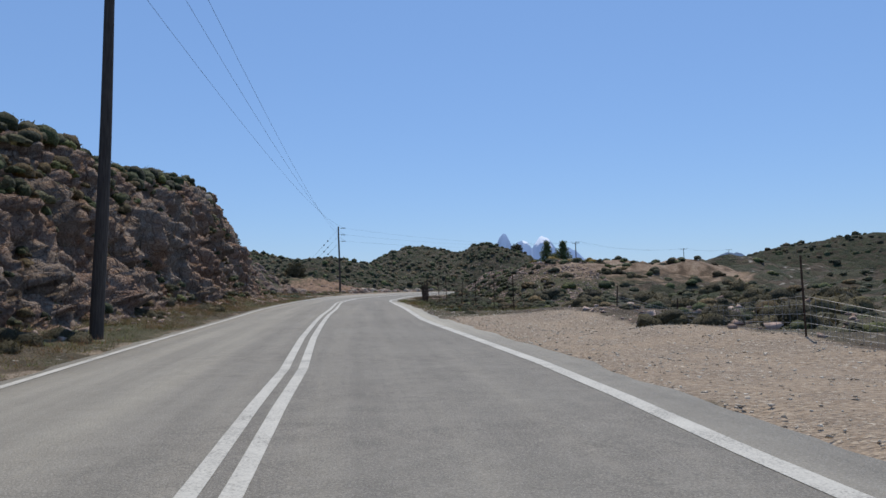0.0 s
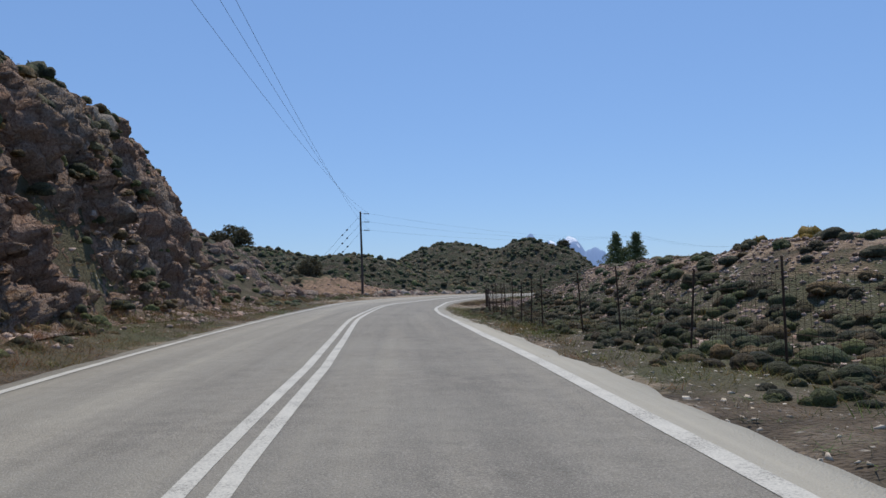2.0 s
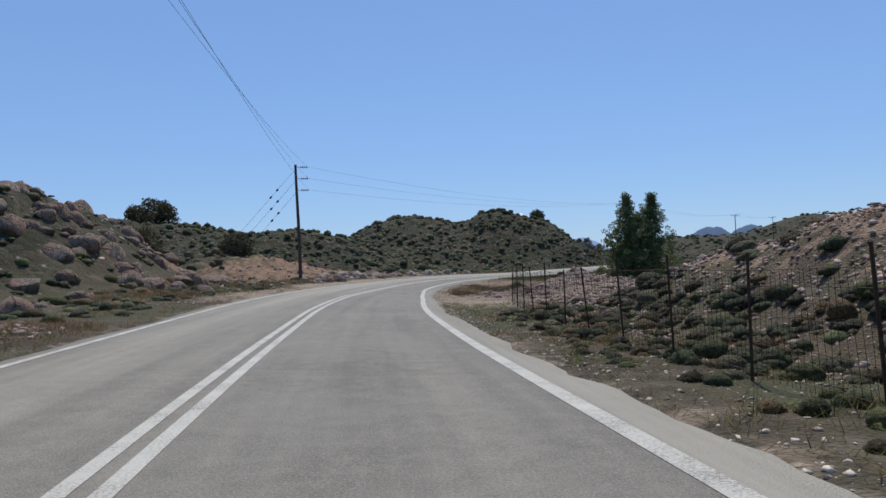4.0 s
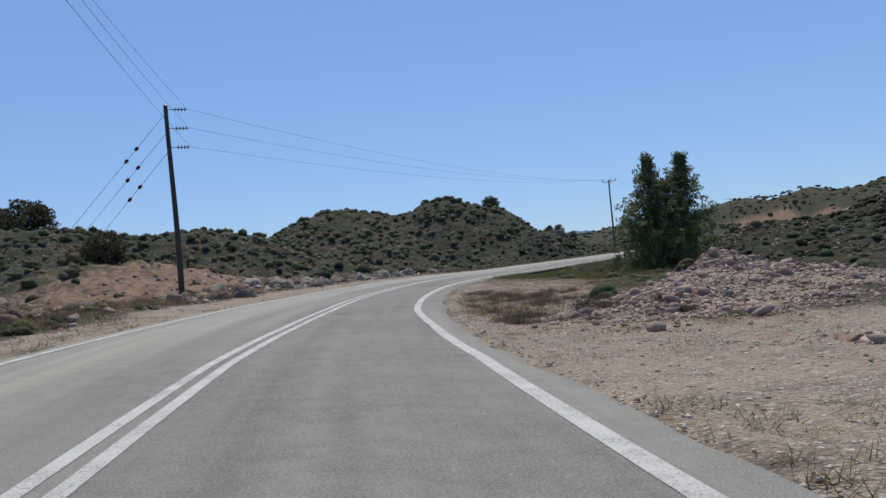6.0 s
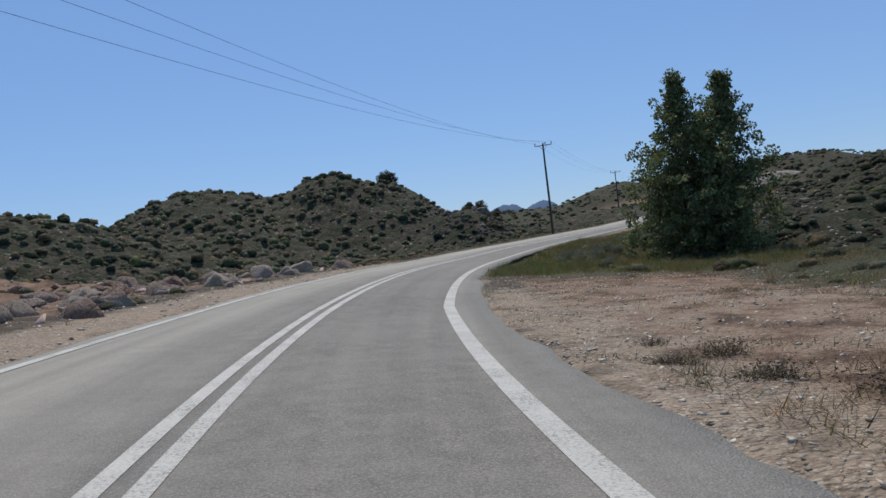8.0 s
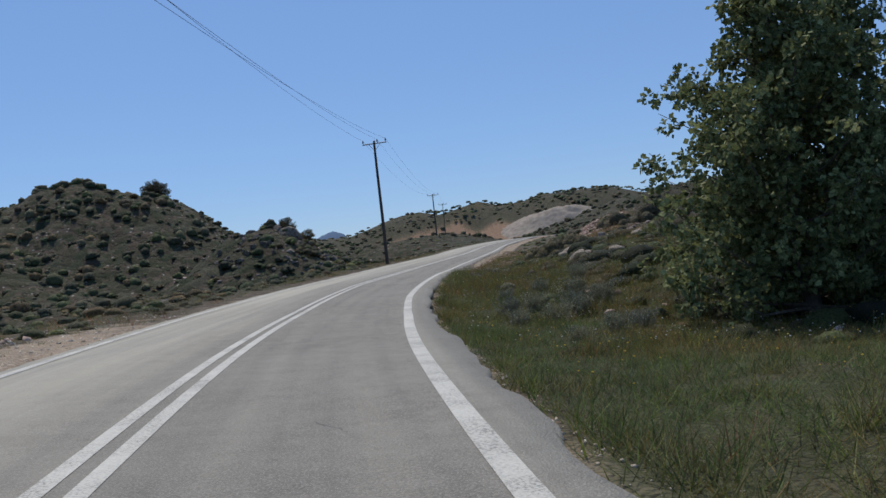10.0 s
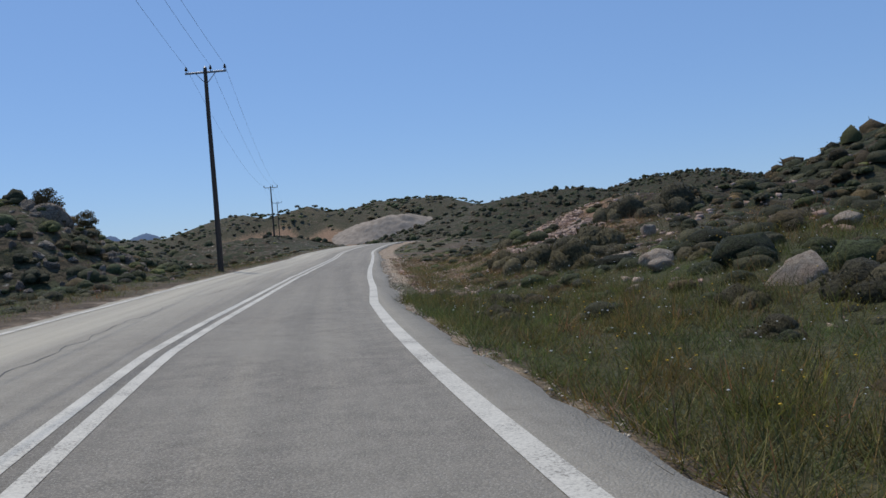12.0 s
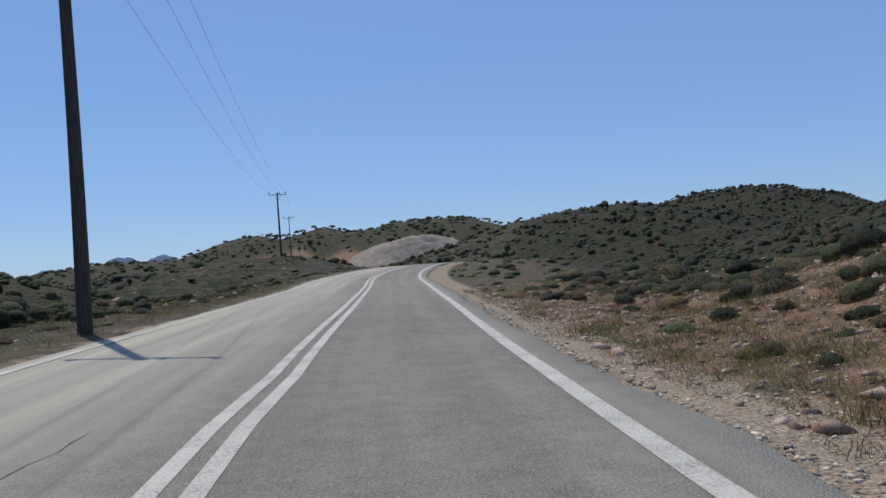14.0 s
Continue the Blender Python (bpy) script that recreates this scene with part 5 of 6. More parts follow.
def shrub_ok(x, y, thin=1.0, least=0.06):
    z, cover = height(x, y)
    sv, off, _ = to_road(x, y)
    d = np.maximum(off - line(LINE_AR, sv), line(LINE_L, sv) - 0.32 - off)
    patch = 0.5 + 0.9 * fbm(np.asarray(x) * 0.07, np.asarray(y) * 0.07, None, 3, 51)
    stony = (cover[:, 0] > 0.3) & ~((sv > 40) & (sv < 94) & (off > 0) & (d > 4))
    red_side = (cover[:, 2] > 0.4) & (d < 30)
    keep = np.clip(patch * thin, least, 1) * (1 - 0.95 * stony) * (1 - 0.6 * red_side) * (1 - 0.8 * (cover[:, 1] > 0.4))
    lay = (sv > 92) & (sv < 143) & (off > 0) & (d < 8) & ((sv > 116) | (d < 5))
    ok = (rng.uniform(0, 1, len(z)) < keep) & (d > 0.9) & ~lay
    return ok, z, d


# roadside shrubs, each a thing of its own
n = 1500
sv = rng.uniform(-6, 232, n)
side = rng.uniform(0, 1, n) < 0.5
d = 1.2 + 13 * rng.uniform(0, 1, n) ** 1.1
off = np.where(side, line(LINE_AR, sv) + d, line(LINE_L, sv) - 0.32 - d)
p = on_road(sv, off)
ok, _, _ = shrub_ok(p[:, 0], p[:, 1], 1.3)
ok &= ~((sv > 188) & side)
count = 0
for k in np.nonzero(ok)[0]:
    if count >= 100:
        break
    count += 1
    size = min(rng.uniform(0.18, 0.62), 0.22 + 0.07 * d[k])
    placed("shrub", NEAR_SHRUBS[count % 7], float(p[k, 0]), float(p[k, 1]), (size * rng.uniform(0.85, 1.3), size * rng.uniform(0.85, 1.2), size * rng.uniform(0.65, 1.05)), rng.uniform(0, 6.28), 0.03, "low grey green thorny cushion shrub on stony ground", "shrub", "roadside shrubs")

# large rounded shrubs behind the lay-by and on the bank
for k in range(80):
    sv1 = rng.uniform(14, 42) if k < 36 else rng.uniform(42, 84)
    d1 = 5.8 + 12 * rng.uniform(0, 1) ** 1.6 if sv1 < 42 else rng.uniform(4.8, 13.5)
    q = on_road(sv1, line(LINE_AR, sv1) + d1)
    size = rng.uniform(0.6, 1.15) if sv1 < 45 else rng.uniform(0.32, 0.66)
    placed("shrub", NEAR_SHRUBS[k % 7], float(q[0]), float(q[1]), (size * rng.uniform(0.9, 1.25), size, size * rng.uniform(0.95, 1.25)), rng.uniform(0, 6.28), 0.03, "large rounded olive green shrub on the bank", "shrub", "large rounded shrubs")

for k in range(18):
    sv1 = rng.uniform(12, 52)
    q = on_road(sv1, line(LINE_L, sv1) - 0.32 - rng.uniform(1.5, 3.0))
    size = rng.uniform(0.35, 0.85)
    placed("shrub", NEAR_SHRUBS[k % 7], float(q[0]), float(q[1]), (size, size, size * rng.uniform(0.75, 1.15)), rng.uniform(0, 6.28), 0.05, "dark green shrub at the foot of the cutting", "shrub", "shrubs below the cutting")

# dry brown bushes beside the second lay-by
BROWN = leaf_material("dry_brush", (0.055, 0.046, 0.029), (0.16, 0.13, 0.085), 0.3)
BROWN_MESH = [shared_mesh("dry_bush", stem_template(180 + k, 190, 7, 0.055), BROWN) for k in range(3)]
for k in range(92):
    if k < 60:
        sv1, d1 = rng.uniform(105, 125), 0.8 + 5.0 * rng.uniform(0, 1) ** 0.8
    elif k < 72:
        sv1, d1 = rng.uniform(122, 142), rng.uniform(4.0, 10.0)
    else:
        sv1, d1 = rng.uniform(196, 228), rng.uniform(2.0, 11.0)
    q = on_road(sv1, line(LINE_AR, sv1) + d1)
    size = rng.uniform(0.25, 0.7) if k < 60 else rng.uniform(0.16, 0.36)
    placed("dry_bush", BROWN_MESH[k % 3], float(q[0]), float(q[1]), (size * 1.3, size, size * 0.6), rng.uniform(0, 6.28), 0.03, "dry brown brush tuft on gravelly ground", "bush", "dry brown bushes")

# silvery and dark shrubs in the roadside grass
SILVER_MESH = [shared_mesh("silver_shrub", stem_template(170 + k, 150, 34, 0.062), SILVER) for k in range(3)]
for k, (s1, d1, size) in enumerate(((165.0, 3.4, 0.55), (166.5, 4.3, 0.65), (168.0, 3.2, 0.5), (170.0, 4.8, 0.6), (163.0, 5.2, 0.5), (172.5, 3.9, 0.45), (178.0, 6.0, 0.45), (160.0, 3.0, 0.35), (164.2, 2.3, 0.42), (167.2, 2.4, 0.5), (168.8, 5.4, 0.6), (171.2, 2.6, 0.4), (161.6, 4.2, 0.45), (174.5, 5.6, 0.5))):
    q = on_road(s1, line(LINE_AR, s1) + d1)
    placed("silver_shrub", SILVER_MESH[k % 3], float(q[0]), float(q[1]), (size * 1.15, size * 1.15, size * 1.5), k * 1.1, 0.05, "silvery grey leaved wild shrub in tall grass", "shrub", "silvery roadside shrubs")
for k, (s1, d1, size) in enumerate(((186.3, 1.5, 0.7), (189.8, 2.4, 0.75), (193.6, 1.3, 0.5), (181.0, 4.2, 0.6), (176.0, 2.6, 0.45), (157.0, 2.2, 0.4), (195.5, 3.4, 0.6), (184.0, 5.2, 0.7), (172.8, 6.4, 0.6), (179.0, 7.0, 0.7))):
    q = on_road(s1, line(LINE_AR, s1) + d1)
    placed("shrub", NEAR_SHRUBS[k % 7], float(q[0]), float(q[1]), (size, size, size * 0.95), k * 0.9, 0.03, "dark leafy green shrub at the road edge", "shrub", "dark roadside shrubs")

# dark brown cushions on the reddish bank
for k in range(38):
    sv1 = rng.uniform(110, 162)
    q = on_road(sv1, line(LINE_L, sv1) - 0.32 - rng.uniform(5.0, 24.0))
    size = rng.uniform(0.3, 0.8)
    placed("shrub", NEAR_SHRUBS[k % 7], float(q[0]), float(q[1]), (size * rng.uniform(0.9, 1.3), size, size * rng.uniform(0.7, 1.0)), rng.uniform(0, 6.28), 0.05, "dark cushion shrub on the reddish bank", "shrub", "shrubs on the reddish bank")

# tall dark bushes on the rubble slope
for k, (x, y, size) in enumerate(((36.3, 189.6, 0.95), (37.4, 190.6, 0.75), (34.8, 186.3, 1.35), (33.4, 183.6, 1.2), (36.4, 188.2, 0.9), (36.2, 185.0, 1.5), (42.4, 195.1, 0.95), (44.5, 199.0, 0.6), (56.9, 209.7, 1.3), (43.5, 188.5, 1.5), (46.0, 187.5, 1.6))):
    placed("shrub", NEAR_SHRUBS[k % 7], x, y, (size * 1.15, size * 1.05, size * 1.4), k * 1.7, 0.0, "tall dark green bush on the rubble slope", "shrub", "tall dark bushes")

# dark bushes on the slope above the grass
for k in range(52):
    sv1 = rng.uniform(172, 205) if k < 36 else rng.uniform(216, 240)
    q = on_road(sv1, line(LINE_AR, sv1) + 6.5 + 15 * rng.uniform(0, 1) ** 1.2)
    size = rng.uniform(0.5, 1.15)
    placed("shrub", NEAR_SHRUBS[k % 7], float(q[0]), float(q[1]), (size * rng.uniform(0.9, 1.4), size, size * rng.uniform(0.75, 1.1)), rng.uniform(0, 6.28), 0.05, "dark green and brown shrub on the hillside", "shrub", "hillside shrubs")

# middle distance
n = 11000
sv = rng.uniform(-10, 300, n)
side = rng.uniform(0, 1, n) < 0.5
d = 1.5 + 44 * rng.uniform(0, 1, n) ** 1.5
off = np.where(side, line(LINE_AR, sv) + d, line(LINE_L, sv) - 0.32 - d)
p = on_road(sv, off)
ok, z, _ = shrub_ok(p[:, 0], p[:, 1], 1.4)
i = np.nonzero(ok)[0][:1800]
pos = np.stack([p[i, 0], p[i, 1], z[i] - 0.12], 1)
sz = np.minimum(rng.uniform(0.28, 0.85, len(i)), 0.22 + 0.1 * d[i])
ob = scatter("scrub", MID_SHRUBS, pos, np.stack([sz * 1.15, sz, sz * rng.uniform(0.6, 1.0, len(i))], 1), SCRUB_MASS, tint_rows(len(i)))
tagged(ob, "dense grey green scrub covering the stony slopes", "scrub", kind="stuff")

# thick scrub on the right bank and round the rock outcrop
n = 760
sv = rng.uniform(34, 98, n)
d = 4.0 + 15 * rng.uniform(0, 1, n) ** 1.1
p = on_road(sv, line(LINE_AR, sv) + d)
keep = (sv < 90) | (d > 12)
p2_ = np.stack([rng.uniform(-8, 74, 3600), rng.uniform(164, 262, 3600), np.zeros(3600)], 1)
q, off, _ = to_road(p2_[:, 0], p2_[:, 1])
side_d = line(LINE_L, q) - off
p = np.concatenate([p[keep], on_road(rng.uniform(6, 42, 420), 10.2 + 16 * rng.uniform(0, 1, 420) ** 1.2), p2_[(side_d > 1.9) & (side_d < 26)], on_road(rng.uniform(80, 110, 380), -7.5 - 26 * rng.uniform(0, 1, 380)), on_road(rng.uniform(112, 152, 230), 9 + 18 * rng.uniform(0, 1, 230)), on_road(rng.uniform(158, 236, 1000), 5.5 + 30 * rng.uniform(0, 1, 1000) ** 1.1), on_road(rng.uniform(196, 240, 260), 9 + 18 * rng.uniform(0, 1, 260))])
pos = np.stack([p[:, 0], p[:, 1], ground_at(p[:, 0], p[:, 1]) - 0.09], 1)
sz = rng.uniform(0.2, 0.58, len(p))
ob = scatter("scrub", MID_SHRUBS, pos, np.stack([sz * 1.1, sz, sz * rng.uniform(0.6, 1.0, len(p))], 1), SCRUB_MASS, tint_rows(len(p)) * np.where((pos[:, :1] > 20) & (pos[:, 1:2] > 160), 0.72, 1.0) ** np.array([1, 1, 1, 0]))
tagged(ob, "thick olive and brown scrub on the stony bank and outcrop", "scrub", kind="stuff")

# grey green brush below and along the fence
n = 760
sv = rng.uniform(36, 84, n)
d = 0.9 + 5.2 * rng.uniform(0, 1, n) ** 0.8
p = on_road(sv, line(LINE_AR, sv) + d)
pos = np.stack([p[:, 0], p[:, 1], ground_at(p[:, 0], p[:, 1]) - 0.05], 1)
sz = np.minimum(rng.uniform(0.14, 0.46, n), 0.1 + 0.12 * d)
ob = scatter("brush", MID_SHRUBS, pos, np.stack([sz * 1.1, sz, sz * rng.uniform(0.7, 1.15, n)], 1), SCRUB_MASS, tint_rows(n) * np.array([1.0, 0.92, 0.82, 1.0]))
tagged(ob, "low grey green brush along the wire fence", "scrub", kind="stuff")

# dark bushes higher on the slope above the grass
n = 620
p = on_road(rng.uniform(158, 246, n), 8.5 + 32 * rng.uniform(0, 1, n))
p = p[~((np.abs(p[:, 0] - 42) < 7) & (np.abs(p[:, 1] - 188) < 7))]
pos = np.stack([p[:, 0], p[:, 1], ground_at(p[:, 0], p[:, 1]) - 0.2], 1)
sz = rng.uniform(0.5, 1.15, len(p))
ob = scatter("scrub", MID_SHRUBS, pos, np.stack([sz * 1.15, sz, sz * rng.uniform(0.65, 1.0, len(p))], 1), SCRUB_MASS, tint_rows(len(p)) * np.array([0.52, 0.55, 0.5, 1.0]))
tagged(ob, "dark dense bushes on the upper slope", "scrub", kind="stuff")

# head-high bushes on the far side of the road past the outcrop
n = 190
sv = rng.uniform(190, 240, n)
d = 2.4 + 13 * rng.uniform(0, 1, n)
p = on_road(sv, line(LINE_L, sv) - 0.32 - d)
pos = np.stack([p[:, 0], p[:, 1], ground_at(p[:, 0], p[:, 1]) - 0.12], 1)
sz = np.minimum(rng.uniform(0.4, 1.0, n), 0.22 + 0.13 * d) * np.interp(sv, (190, 215, 240), (1.0, 1.0, 0.6))
ob = scatter("scrub", MID_SHRUBS, pos, np.stack([sz * 1.1, sz, sz * rng.uniform(0.8, 1.25, n)], 1), SCRUB_MASS, tint_rows(n) * np.array([0.9, 0.92, 0.85, 1.0]))
tagged(ob, "olive and brown bushes thick along the road edge", "scrub", kind="stuff")

# crest of the cutting
n = 980
sv = rng.uniform(0, 74, n)
d = 4.4 + 10 * rng.uniform(0, 1, n) ** 1.5
p = on_road(sv, line(LINE_L, sv) - 0.32 - d)
pos = np.stack([p[:, 0], p[:, 1], ground_at(p[:, 0], p[:, 1]) + 0.22], 1)
sz = rng.uniform(0.3, 0.95, n) * np.where(d < 5.4, 0.75, 1.0) * np.interp(sv, (52, 64, 74), (1, 0.5, 0.4))
ob = scatter("scrub", MID_SHRUBS, pos, np.stack([sz, sz, sz * rng.uniform(0.7, 1.25, n)], 1), SCRUB_MASS, tint_rows(n))
tagged(ob, "dark shrubs hanging over the crest of the cutting", "scrub", kind="stuff")
n = 210
sv = rng.uniform(0, 73, n)
d = rng.uniform(2.3, 4.6, n)
p = on_road(sv, line(LINE_L, sv) - 0.32 - d)
pos = np.stack([p[:, 0], p[:, 1], ground_at(p[:, 0], p[:, 1]) + 0.2], 1)
ob = scatter("scrub", MID_SHRUBS, pos, rng.uniform(0.14, 0.42, n), SCRUB_MASS, tint_rows(n))
tagged(ob, "small shrubs rooted in the rock face", "scrub", kind="stuff")

# hillsides
boxes = ((-150, -14, -20, 165, 1500), (-125, 60, 165, 290, 12500), (40, 340, 190, 390, 11500), (-100, -22, 70, 190, 1700), (14, 150, 0, 190, 3200))
pos, sz = [], []
for x0, x1, y0, y1, m in boxes:
    x, y = rng.uniform(x0, x1, m), rng.uniform(y0, y1, m)
    ok, z, d = shrub_ok(x, y, 2.2, 0.7)
    ok &= d > (38 if y0 == 0 else 25)
    pos.append(np.stack([x, y, z - 0.25], 1)[ok])
    sz.append((0.42 + 1.05 * rng.uniform(0, 1, m) ** 2.0)[ok] * (1.0 if x0 < 0 else 1.15))
pos, sz = np.concatenate(pos), np.concatenate(sz)
ob = scatter("scrub", FAR_SHRUBS, pos, np.stack([sz * 1.1, sz, sz * rng.uniform(0.8, 1.25, len(sz))], 1), SCRUB_MASS, tint_rows(len(sz)) * np.where(pos[:, :1] > 38, 0.62, 1.0) ** np.array([1, 1, 1, 0]))
tagged(ob, "dark scrub clumps on the surrounding hills", "scrub", kind="stuff")
m = 3400
x, y = rng.uniform(150, 620, m), rng.uniform(430, 860, m)
_, cover = height(x, y)
ok = (cover[:, 2] < 0.3) & (cover[:, 0] < 0.3)
pos = np.stack([x, y, ground_at(x, y) - 0.2], 1)[ok]
sz = rng.uniform(1.6, 3.6, len(pos))
ob = scatter("scrub", FAR_SHRUBS, pos, np.stack([sz * 1.2, sz, sz * 0.8], 1), SCRUB_MASS, tint_rows(len(pos)))
tagged(ob, "dark scrub on the distant quarry hill", "scrub", kind="stuff")

# yellow broom on the right bank
GORSE_MESH = [shared_mesh("broom_bush", shrub_template(160 + k, 8, 1900, 0.05, 2), GORSE) for k in range(2)]
for k, (x, y, size) in enumerate(((7.0, 52.6, 0.75), (8.3, 53.4, 0.9), (6.0, 54.0, 0.6), (9.6, 54.2, 0.7), (-24, 200, 1.3))):
    placed("broom_bush", GORSE_MESH[k % 2], x, y, size, k * 1.3, 0.05, "yellow flowering broom bush on the bank", "bush", "yellow broom bushes")

# ---- grass ----
GRASS_T = [grass_template(200 + k, 13, 0.12, 0.26) for k in range(6)]


def grass_stuff(name, groups, material, label):
    pos = np.concatenate([g[0] for g in groups])
    h = np.concatenate([g[1] for g in groups])
    pos[:, 2] -= 0.02
    patch = (0.5 + 1.4 * fbm(pos[:, 0] * 0.35, pos[:, 1] * 0.35, None, 3, 81)).clip(0, 1)[:, None]
    tint = tint_rows(len(pos)) * np.concatenate([patch * np.array([1.08, 0.92, 0.85]) + (1 - patch) * np.array([0.8, 0.95, 0.9]), np.ones((len(pos), 1))], 1)
    h = h * (0.55 + 0.6 * fbm(pos[:, 0] * 0.8, pos[:, 1] * 0.8, None, 2, 83) + 0.3 * patch[:, 0])
    ob = scatter(name, GRASS_T, pos, np.stack([0.6 + 0.5 * h, 0.6 + 0.5 * h, h], 1), material, tint)
    return tagged(ob, label, "grass", kind="stuff")


def blades(n, lo, hi):
    return rng.uniform(lo, hi, n)


grass_stuff("grass", [
    (strip_points(12500, 142, 194, 0.3, 13.0, True, 1.3)[0], blades(12500, 0.15, 0.6)),
    (strip_points(1600, 198, 240, 3.0, 16.0)[0], blades(1600, 0.12, 0.35)),
    (strip_points(1500, 192, 216, 1.2, 7.0)[0], blades(1500, 0.15, 0.45)),
    (strip_points(1100, 116, 150, 7.5, 20.0)[0], blades(1100, 0.12, 0.35)),
    (strip_points(1500, -6, 75, 0.3, 3.2, False)[0], blades(1500, 0.1, 0.3)),
    (strip_points(1700, 33, 93, 0.3, 5.0)[0], blades(1700, 0.1, 0.35)),
    (strip_points(1800, 188, 262, 0.6, 12.0, False)[0], blades(1800, 0.12, 0.4)),
    (strip_points(900, 140, 235, 1.0, 8.0, False)[0], blades(900, 0.12, 0.35)),
], GRASS, "tall green wild grass along the road")
grass_stuff("dry_grass", [
    (strip_points(2300, 142, 205, 0.4, 16.0)[0], blades(2300, 0.2, 0.75)),
    (strip_points(2200, 92, 124, 2.4, 8.0, False)[0], blades(2200, 0.2, 0.55)),
    (strip_points(2600, -6, 78, 0.6, 4.2, False)[0], blades(2600, 0.12, 0.42)),
    (strip_points(1500, 196, 240, 1.5, 16.0)[0], blades(1500, 0.1, 0.35)),
    (strip_points(2300, -6, 110, 0.1, 3.4, False)[0], blades(2300, 0.08, 0.28)),
    (strip_points(1300, 30, 94, 0.1, 4.8)[0], blades(1300, 0.1, 0.32)),
    (strip_points(4800, 97, 146, 0.3, 13.0)[0], blades(4800, 0.05, 0.2)),
    (strip_points(1600, 122, 150, 6.5, 20.0)[0], blades(1600, 0.15, 0.45)),
    (strip_points(4200, 190, 236, 0.7, 10.0)[0], blades(4200, 0.1, 0.4)),
    (strip_points(500, 108, 122, 0.6, 3.6)[0], blades(500, 0.12, 0.4)),
    (strip_points(900, 90, 235, 1.5, 9.0, False)[0], blades(900, 0.08, 0.3)),
    (strip_points(2400, 165, 262, 0.6, 10.0, False)[0], blades(2400, 0.12, 0.45)),
], DRY, "dry straw coloured grass on the verges")

# ---- wire fence on the right ----
def build_fence():
    root = new("wire_fence")
    tagged(root, "old rusty wire mesh fence on thin iron posts", "fence")
    sv = np.arange(34.3, 93.0, 2.9)
    off = np.interp(sv, (34, 46, 49, 51.5, 56, 80, 97), (6.7, 4.85, 4.7, 4.2, 4.4, 5.2, 6.1))
    p = on_road(sv, off)
    p[:, 2] = ground_at(p[:, 0], p[:, 1])
    r = np.random.default_rng(5)
    tops = []
    for q in p:
        a = Vector(q)
        b = a + Vector((r.normal() * 0.08, r.normal() * 0.08, 1.58 + r.normal() * 0.06))
        bm = bmesh.new()
        tube(bm, a - Vector((0, 0, 0.3)), b, 0.021, 0.019, 6)
        part("post", bm, RUST, root, "thin rusty iron post")
        tops.append((a, b))
    for (a0, b0), (a1, b1) in zip(tops, tops[1:]):
        bm = bmesh.new()
        for k in range(1, 19):
            t = k / 19
            lo, hi = a0.lerp(a1, t), b0.lerp(b1, t)
            lo.z += 0.05
            j = Vector((r.normal() * 0.015, r.normal() * 0.015, 0))
            tube(bm, lo + j, lo.lerp(hi, 0.86) - j, 0.0032, 0.0032, 3)
        for h in (0.08, 0.3, 0.52, 0.74, 0.86):
            tube(bm, a0.lerp(b0, h), a1.lerp(b1, h), 0.0045, 0.0045, 3)
        part("wire_mesh", bm, RUST, root, "rusty wire mesh panel")
    return root


build_fence()


def back_fence():
    root = new("wire_fence")
    tagged(root, "sagging grey wire fence behind the gravel lay-by", "fence")
    pts = ((8.2, 12.5), (7.2, 16.5), (6.9, 24.5), (6.9, 33.0))
    r = np.random.default_rng(6)
    tops = []
    for k, (x, y) in enumerate(pts):
        a = Vector((x, y, float(ground_at(x, y)[0])))
        b = a + Vector((r.normal() * 0.1, r.normal() * 0.1, (1.0, 1.55, 0.75, 0.9)[k] + 0.05 * r.normal()))
        bm = bmesh.new()
        tube(bm, a - Vector((0, 0, 0.3)), b, 0.025, 0.022, 6)
        part("post", bm, RUST, root, "thin rusty iron post")
        tops.append((a, b))
    for (a0, b0), (a1, b1) in zip(tops, tops[1:]):
        bm = bmesh.new()
        for k in range(1, 24):
            t = k / 24
            lo, hi = a0.lerp(a1, t), b0.lerp(b1, t)
            tube(bm, lo, lo.lerp(hi, 0.5), 0.004, 0.004, 3)
        for h in (0.05, 0.17, 0.28, 0.4, 0.5):
            tube(bm, a0.lerp(b0, h), a1.lerp(b1, h), 0.004, 0.004, 3)
        part("wire_mesh", bm, STEEL, root, "grey wire mesh panel")


back_fence()


# ---- wildflowers ----
def flowers(name, n, s0, s1, d0, d1, material, label):
    p, _, _ = strip_points(n, s0, s1, d0, d1)
    p[:, 2] += rng.uniform(0.18, 0.45, n)
    ob = scatter(name, [(OCT_V * np.array([1, 1, 0.45]), OCT_F)], p, rng.uniform(0.010, 0.024, n), material)
    return tagged(ob, label, "flowers", kind="stuff")


flowers("wildflowers", 900, 156, 202, 0.6, 11, simple_material("white_petal", (0.6, 0.6, 0.55), (0.8, 0.8, 0.75), 3.0), "tiny white wildflowers in the grass")
flowers("wildflowers", 800, 150, 204, 0.8, 12, simple_material("yellow_petal", (0.5, 0.3, 0.03), (0.75, 0.5, 0.06), 3.0), "tiny yellow wildflowers in the grass")


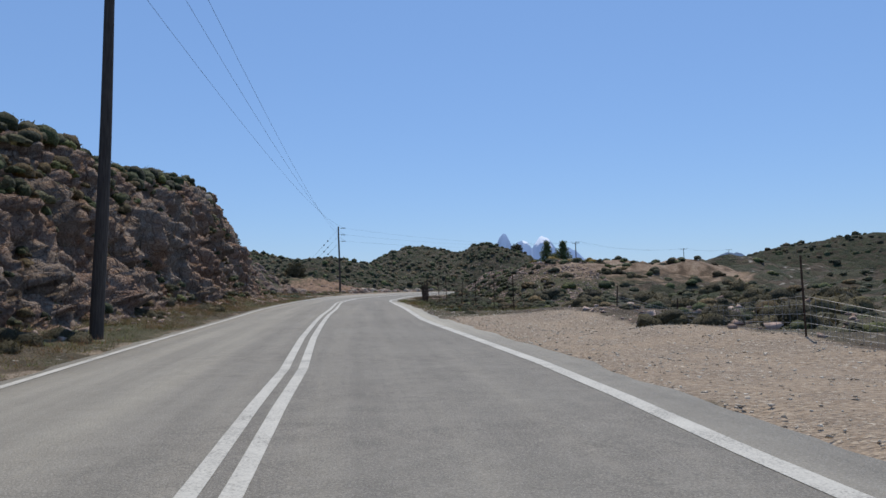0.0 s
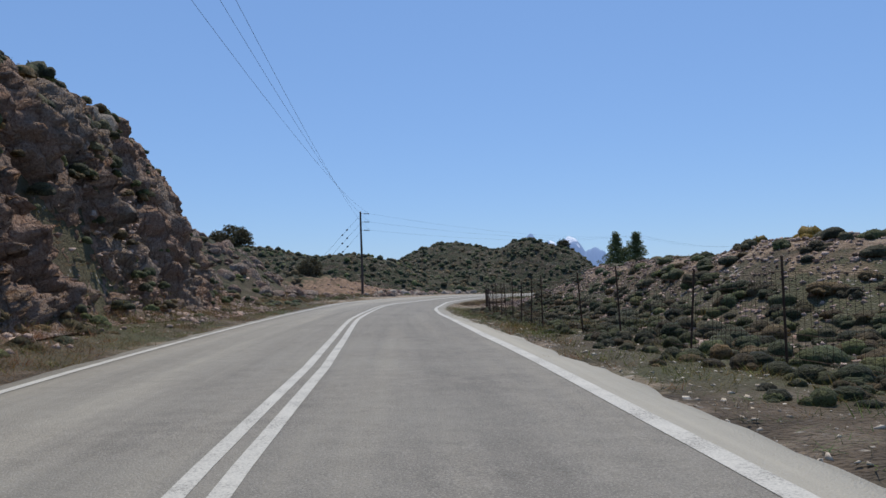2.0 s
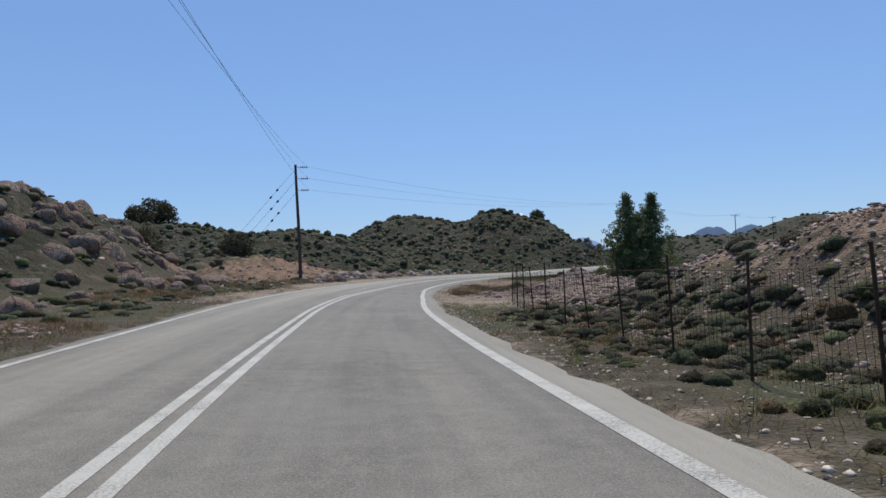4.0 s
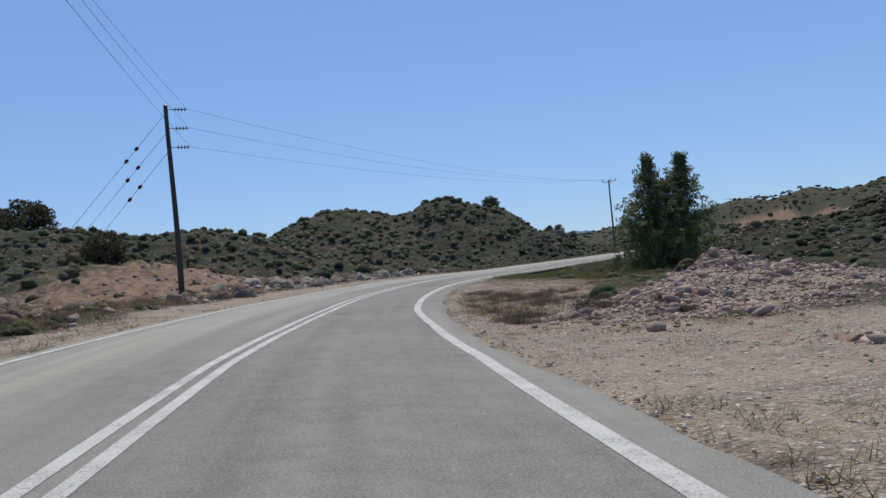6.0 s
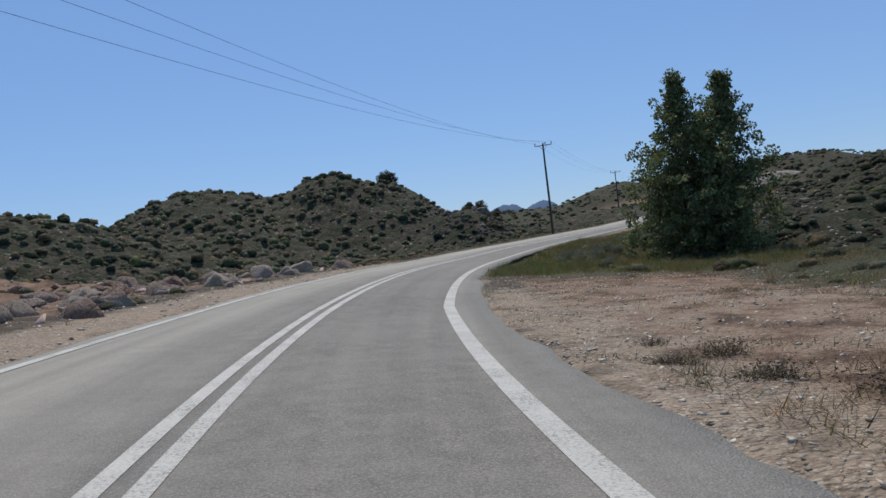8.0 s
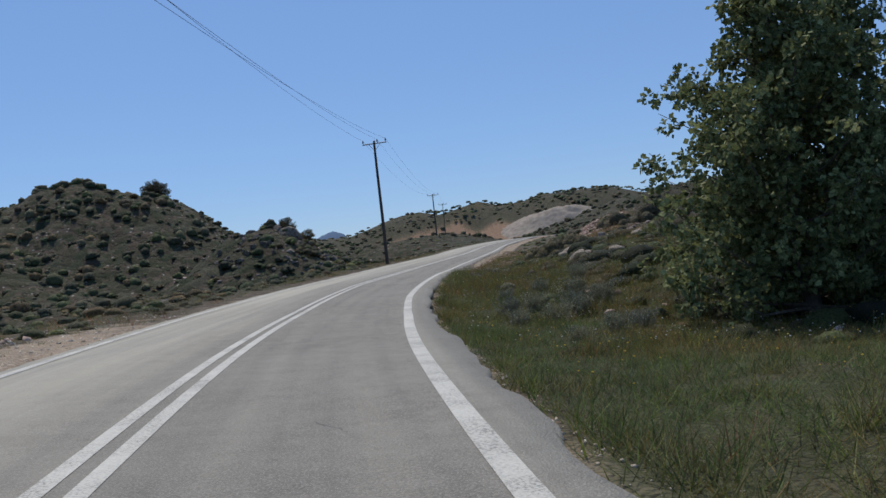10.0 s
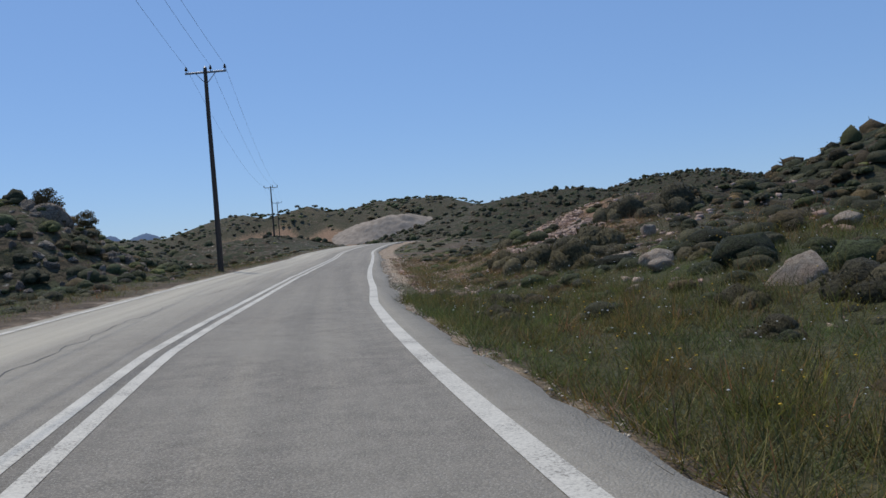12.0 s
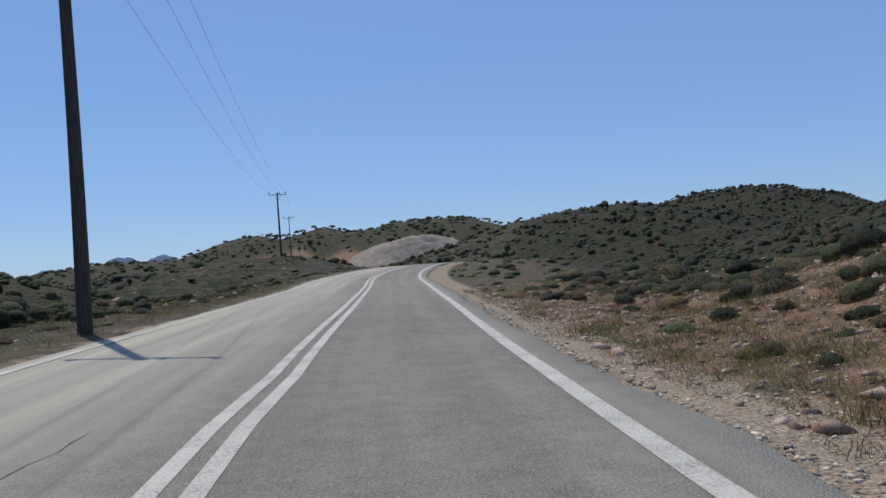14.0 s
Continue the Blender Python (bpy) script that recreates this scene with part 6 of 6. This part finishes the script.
# ---- cracks and patches in the asphalt ----
def crack(s0, off0, s1, off1, width, wander, n=14):
    """A jagged open crack in the asphalt, as a thin dark strip a few millimetres proud."""
    t = np.linspace(0, 1, n)
    side = wander * np.cumsum(rng.normal(size=n)) * np.sqrt(1.0 / n)
    side -= side[-1] * t
    L = max(math.hypot(s1 - s0, off1 - off0), 1e-3)
    u, v = (s1 - s0) / L, (off1 - off0) / L
    sv, ov = s0 + (s1 - s0) * t - v * side, off0 + (off1 - off0) * t + u * side
    w = 0.6 * width * rng.uniform(0.3, 1.2, n) * np.sin(np.pi * np.clip(t, 0.06, 0.94)) ** 0.4
    a, b = on_road(sv - v * w / 2, ov + u * w / 2, 0.0045), on_road(sv + v * w / 2, ov - u * w / 2, 0.0045)
    ob = fast_mesh("crack", np.stack([a, b], 1).reshape(-1, 3), grid_faces(n, 2), TAR)
    ob.parent = road
    return ob


crack(193, -3.4, 206, -2.2, 0.035, 0.25, 40)
crack(178, -2.8, 192, -3.3, 0.03, 0.3, 40)
crack(109.5, 0.4, 111.5, 0.75, 0.02, 0.2)
for k in range(110):
    s1, o1 = rng.uniform(183.5, 193), 0.1 + 1.5 * rng.uniform(0, 1) ** 0.8
    a = rng.choice((0.3, 1.2, 1.9, 2.7)) + rng.normal() * 0.25
    L = rng.uniform(0.15, 0.5)
    crack(s1, o1, s1 + L * math.cos(a), o1 + L * math.sin(a) * 0.7, 0.014, 0.06, 5)
for k in range(16):
    s1, o1 = rng.uniform(100, 180), rng.uniform(-4.0, 1.0)
    crack(s1, o1, s1 + rng.uniform(-0.6, 0.6), o1 + rng.uniform(0.3, 0.9), 0.014, 0.1, 7)
patch_s, patch_o = np.linspace(109.95, 110.35, 7), np.array([-0.95, -1.0, -0.93, -0.9, -0.97, -0.92, -0.96])
edge_a, edge_b = on_road(patch_s, patch_o - 0.02 - 0.1 * np.sin(patch_s * 9), 0.005), on_road(patch_s, patch_o + 0.28 + 0.08 * np.cos(patch_s * 11), 0.005)
worn = fast_mesh("patch", np.stack([edge_a, edge_b], 1).reshape(-1, 3), grid_faces(7, 2), TAR)
worn.parent = road


# ---- pale spoil heap at the far quarry ----
def quarry_mound():
    u, v = np.meshgrid(np.linspace(-1, 1, 64), np.linspace(-1, 1, 48), indexing="ij")
    x, y = 368 + 42 * u * 0.74 + 20 * v * 0.67, 618 - 42 * u * 0.67 + 20 * v * 0.74
    z = ground_at(x.ravel(), y.ravel()).reshape(u.shape)
    top = 9.0 * np.maximum(0, 1 - np.hypot((u - 0.3) / 0.7, v)) + 5.0 * np.maximum(0, 1 - np.hypot((u + 0.3) / 0.7, v))
    z = z + top * (1 + 0.25 * fbm(u * 5, v * 5, None, 3, 91)) - 1.2 * smooth01(0.8, 1.0, np.maximum(np.abs(u), np.abs(v))) - 0.2
    ob = fast_mesh("quarry_mound", np.stack([x, y, z], -1).reshape(-1, 3), grid_faces(64, 48), simple_material("quarry_dust", (0.20, 0.165, 0.13), (0.36, 0.31, 0.255), 0.25, 0.95))
    return tagged(ob, "pale mound of crushed stone at a distant quarry", "mound")


quarry_mound()
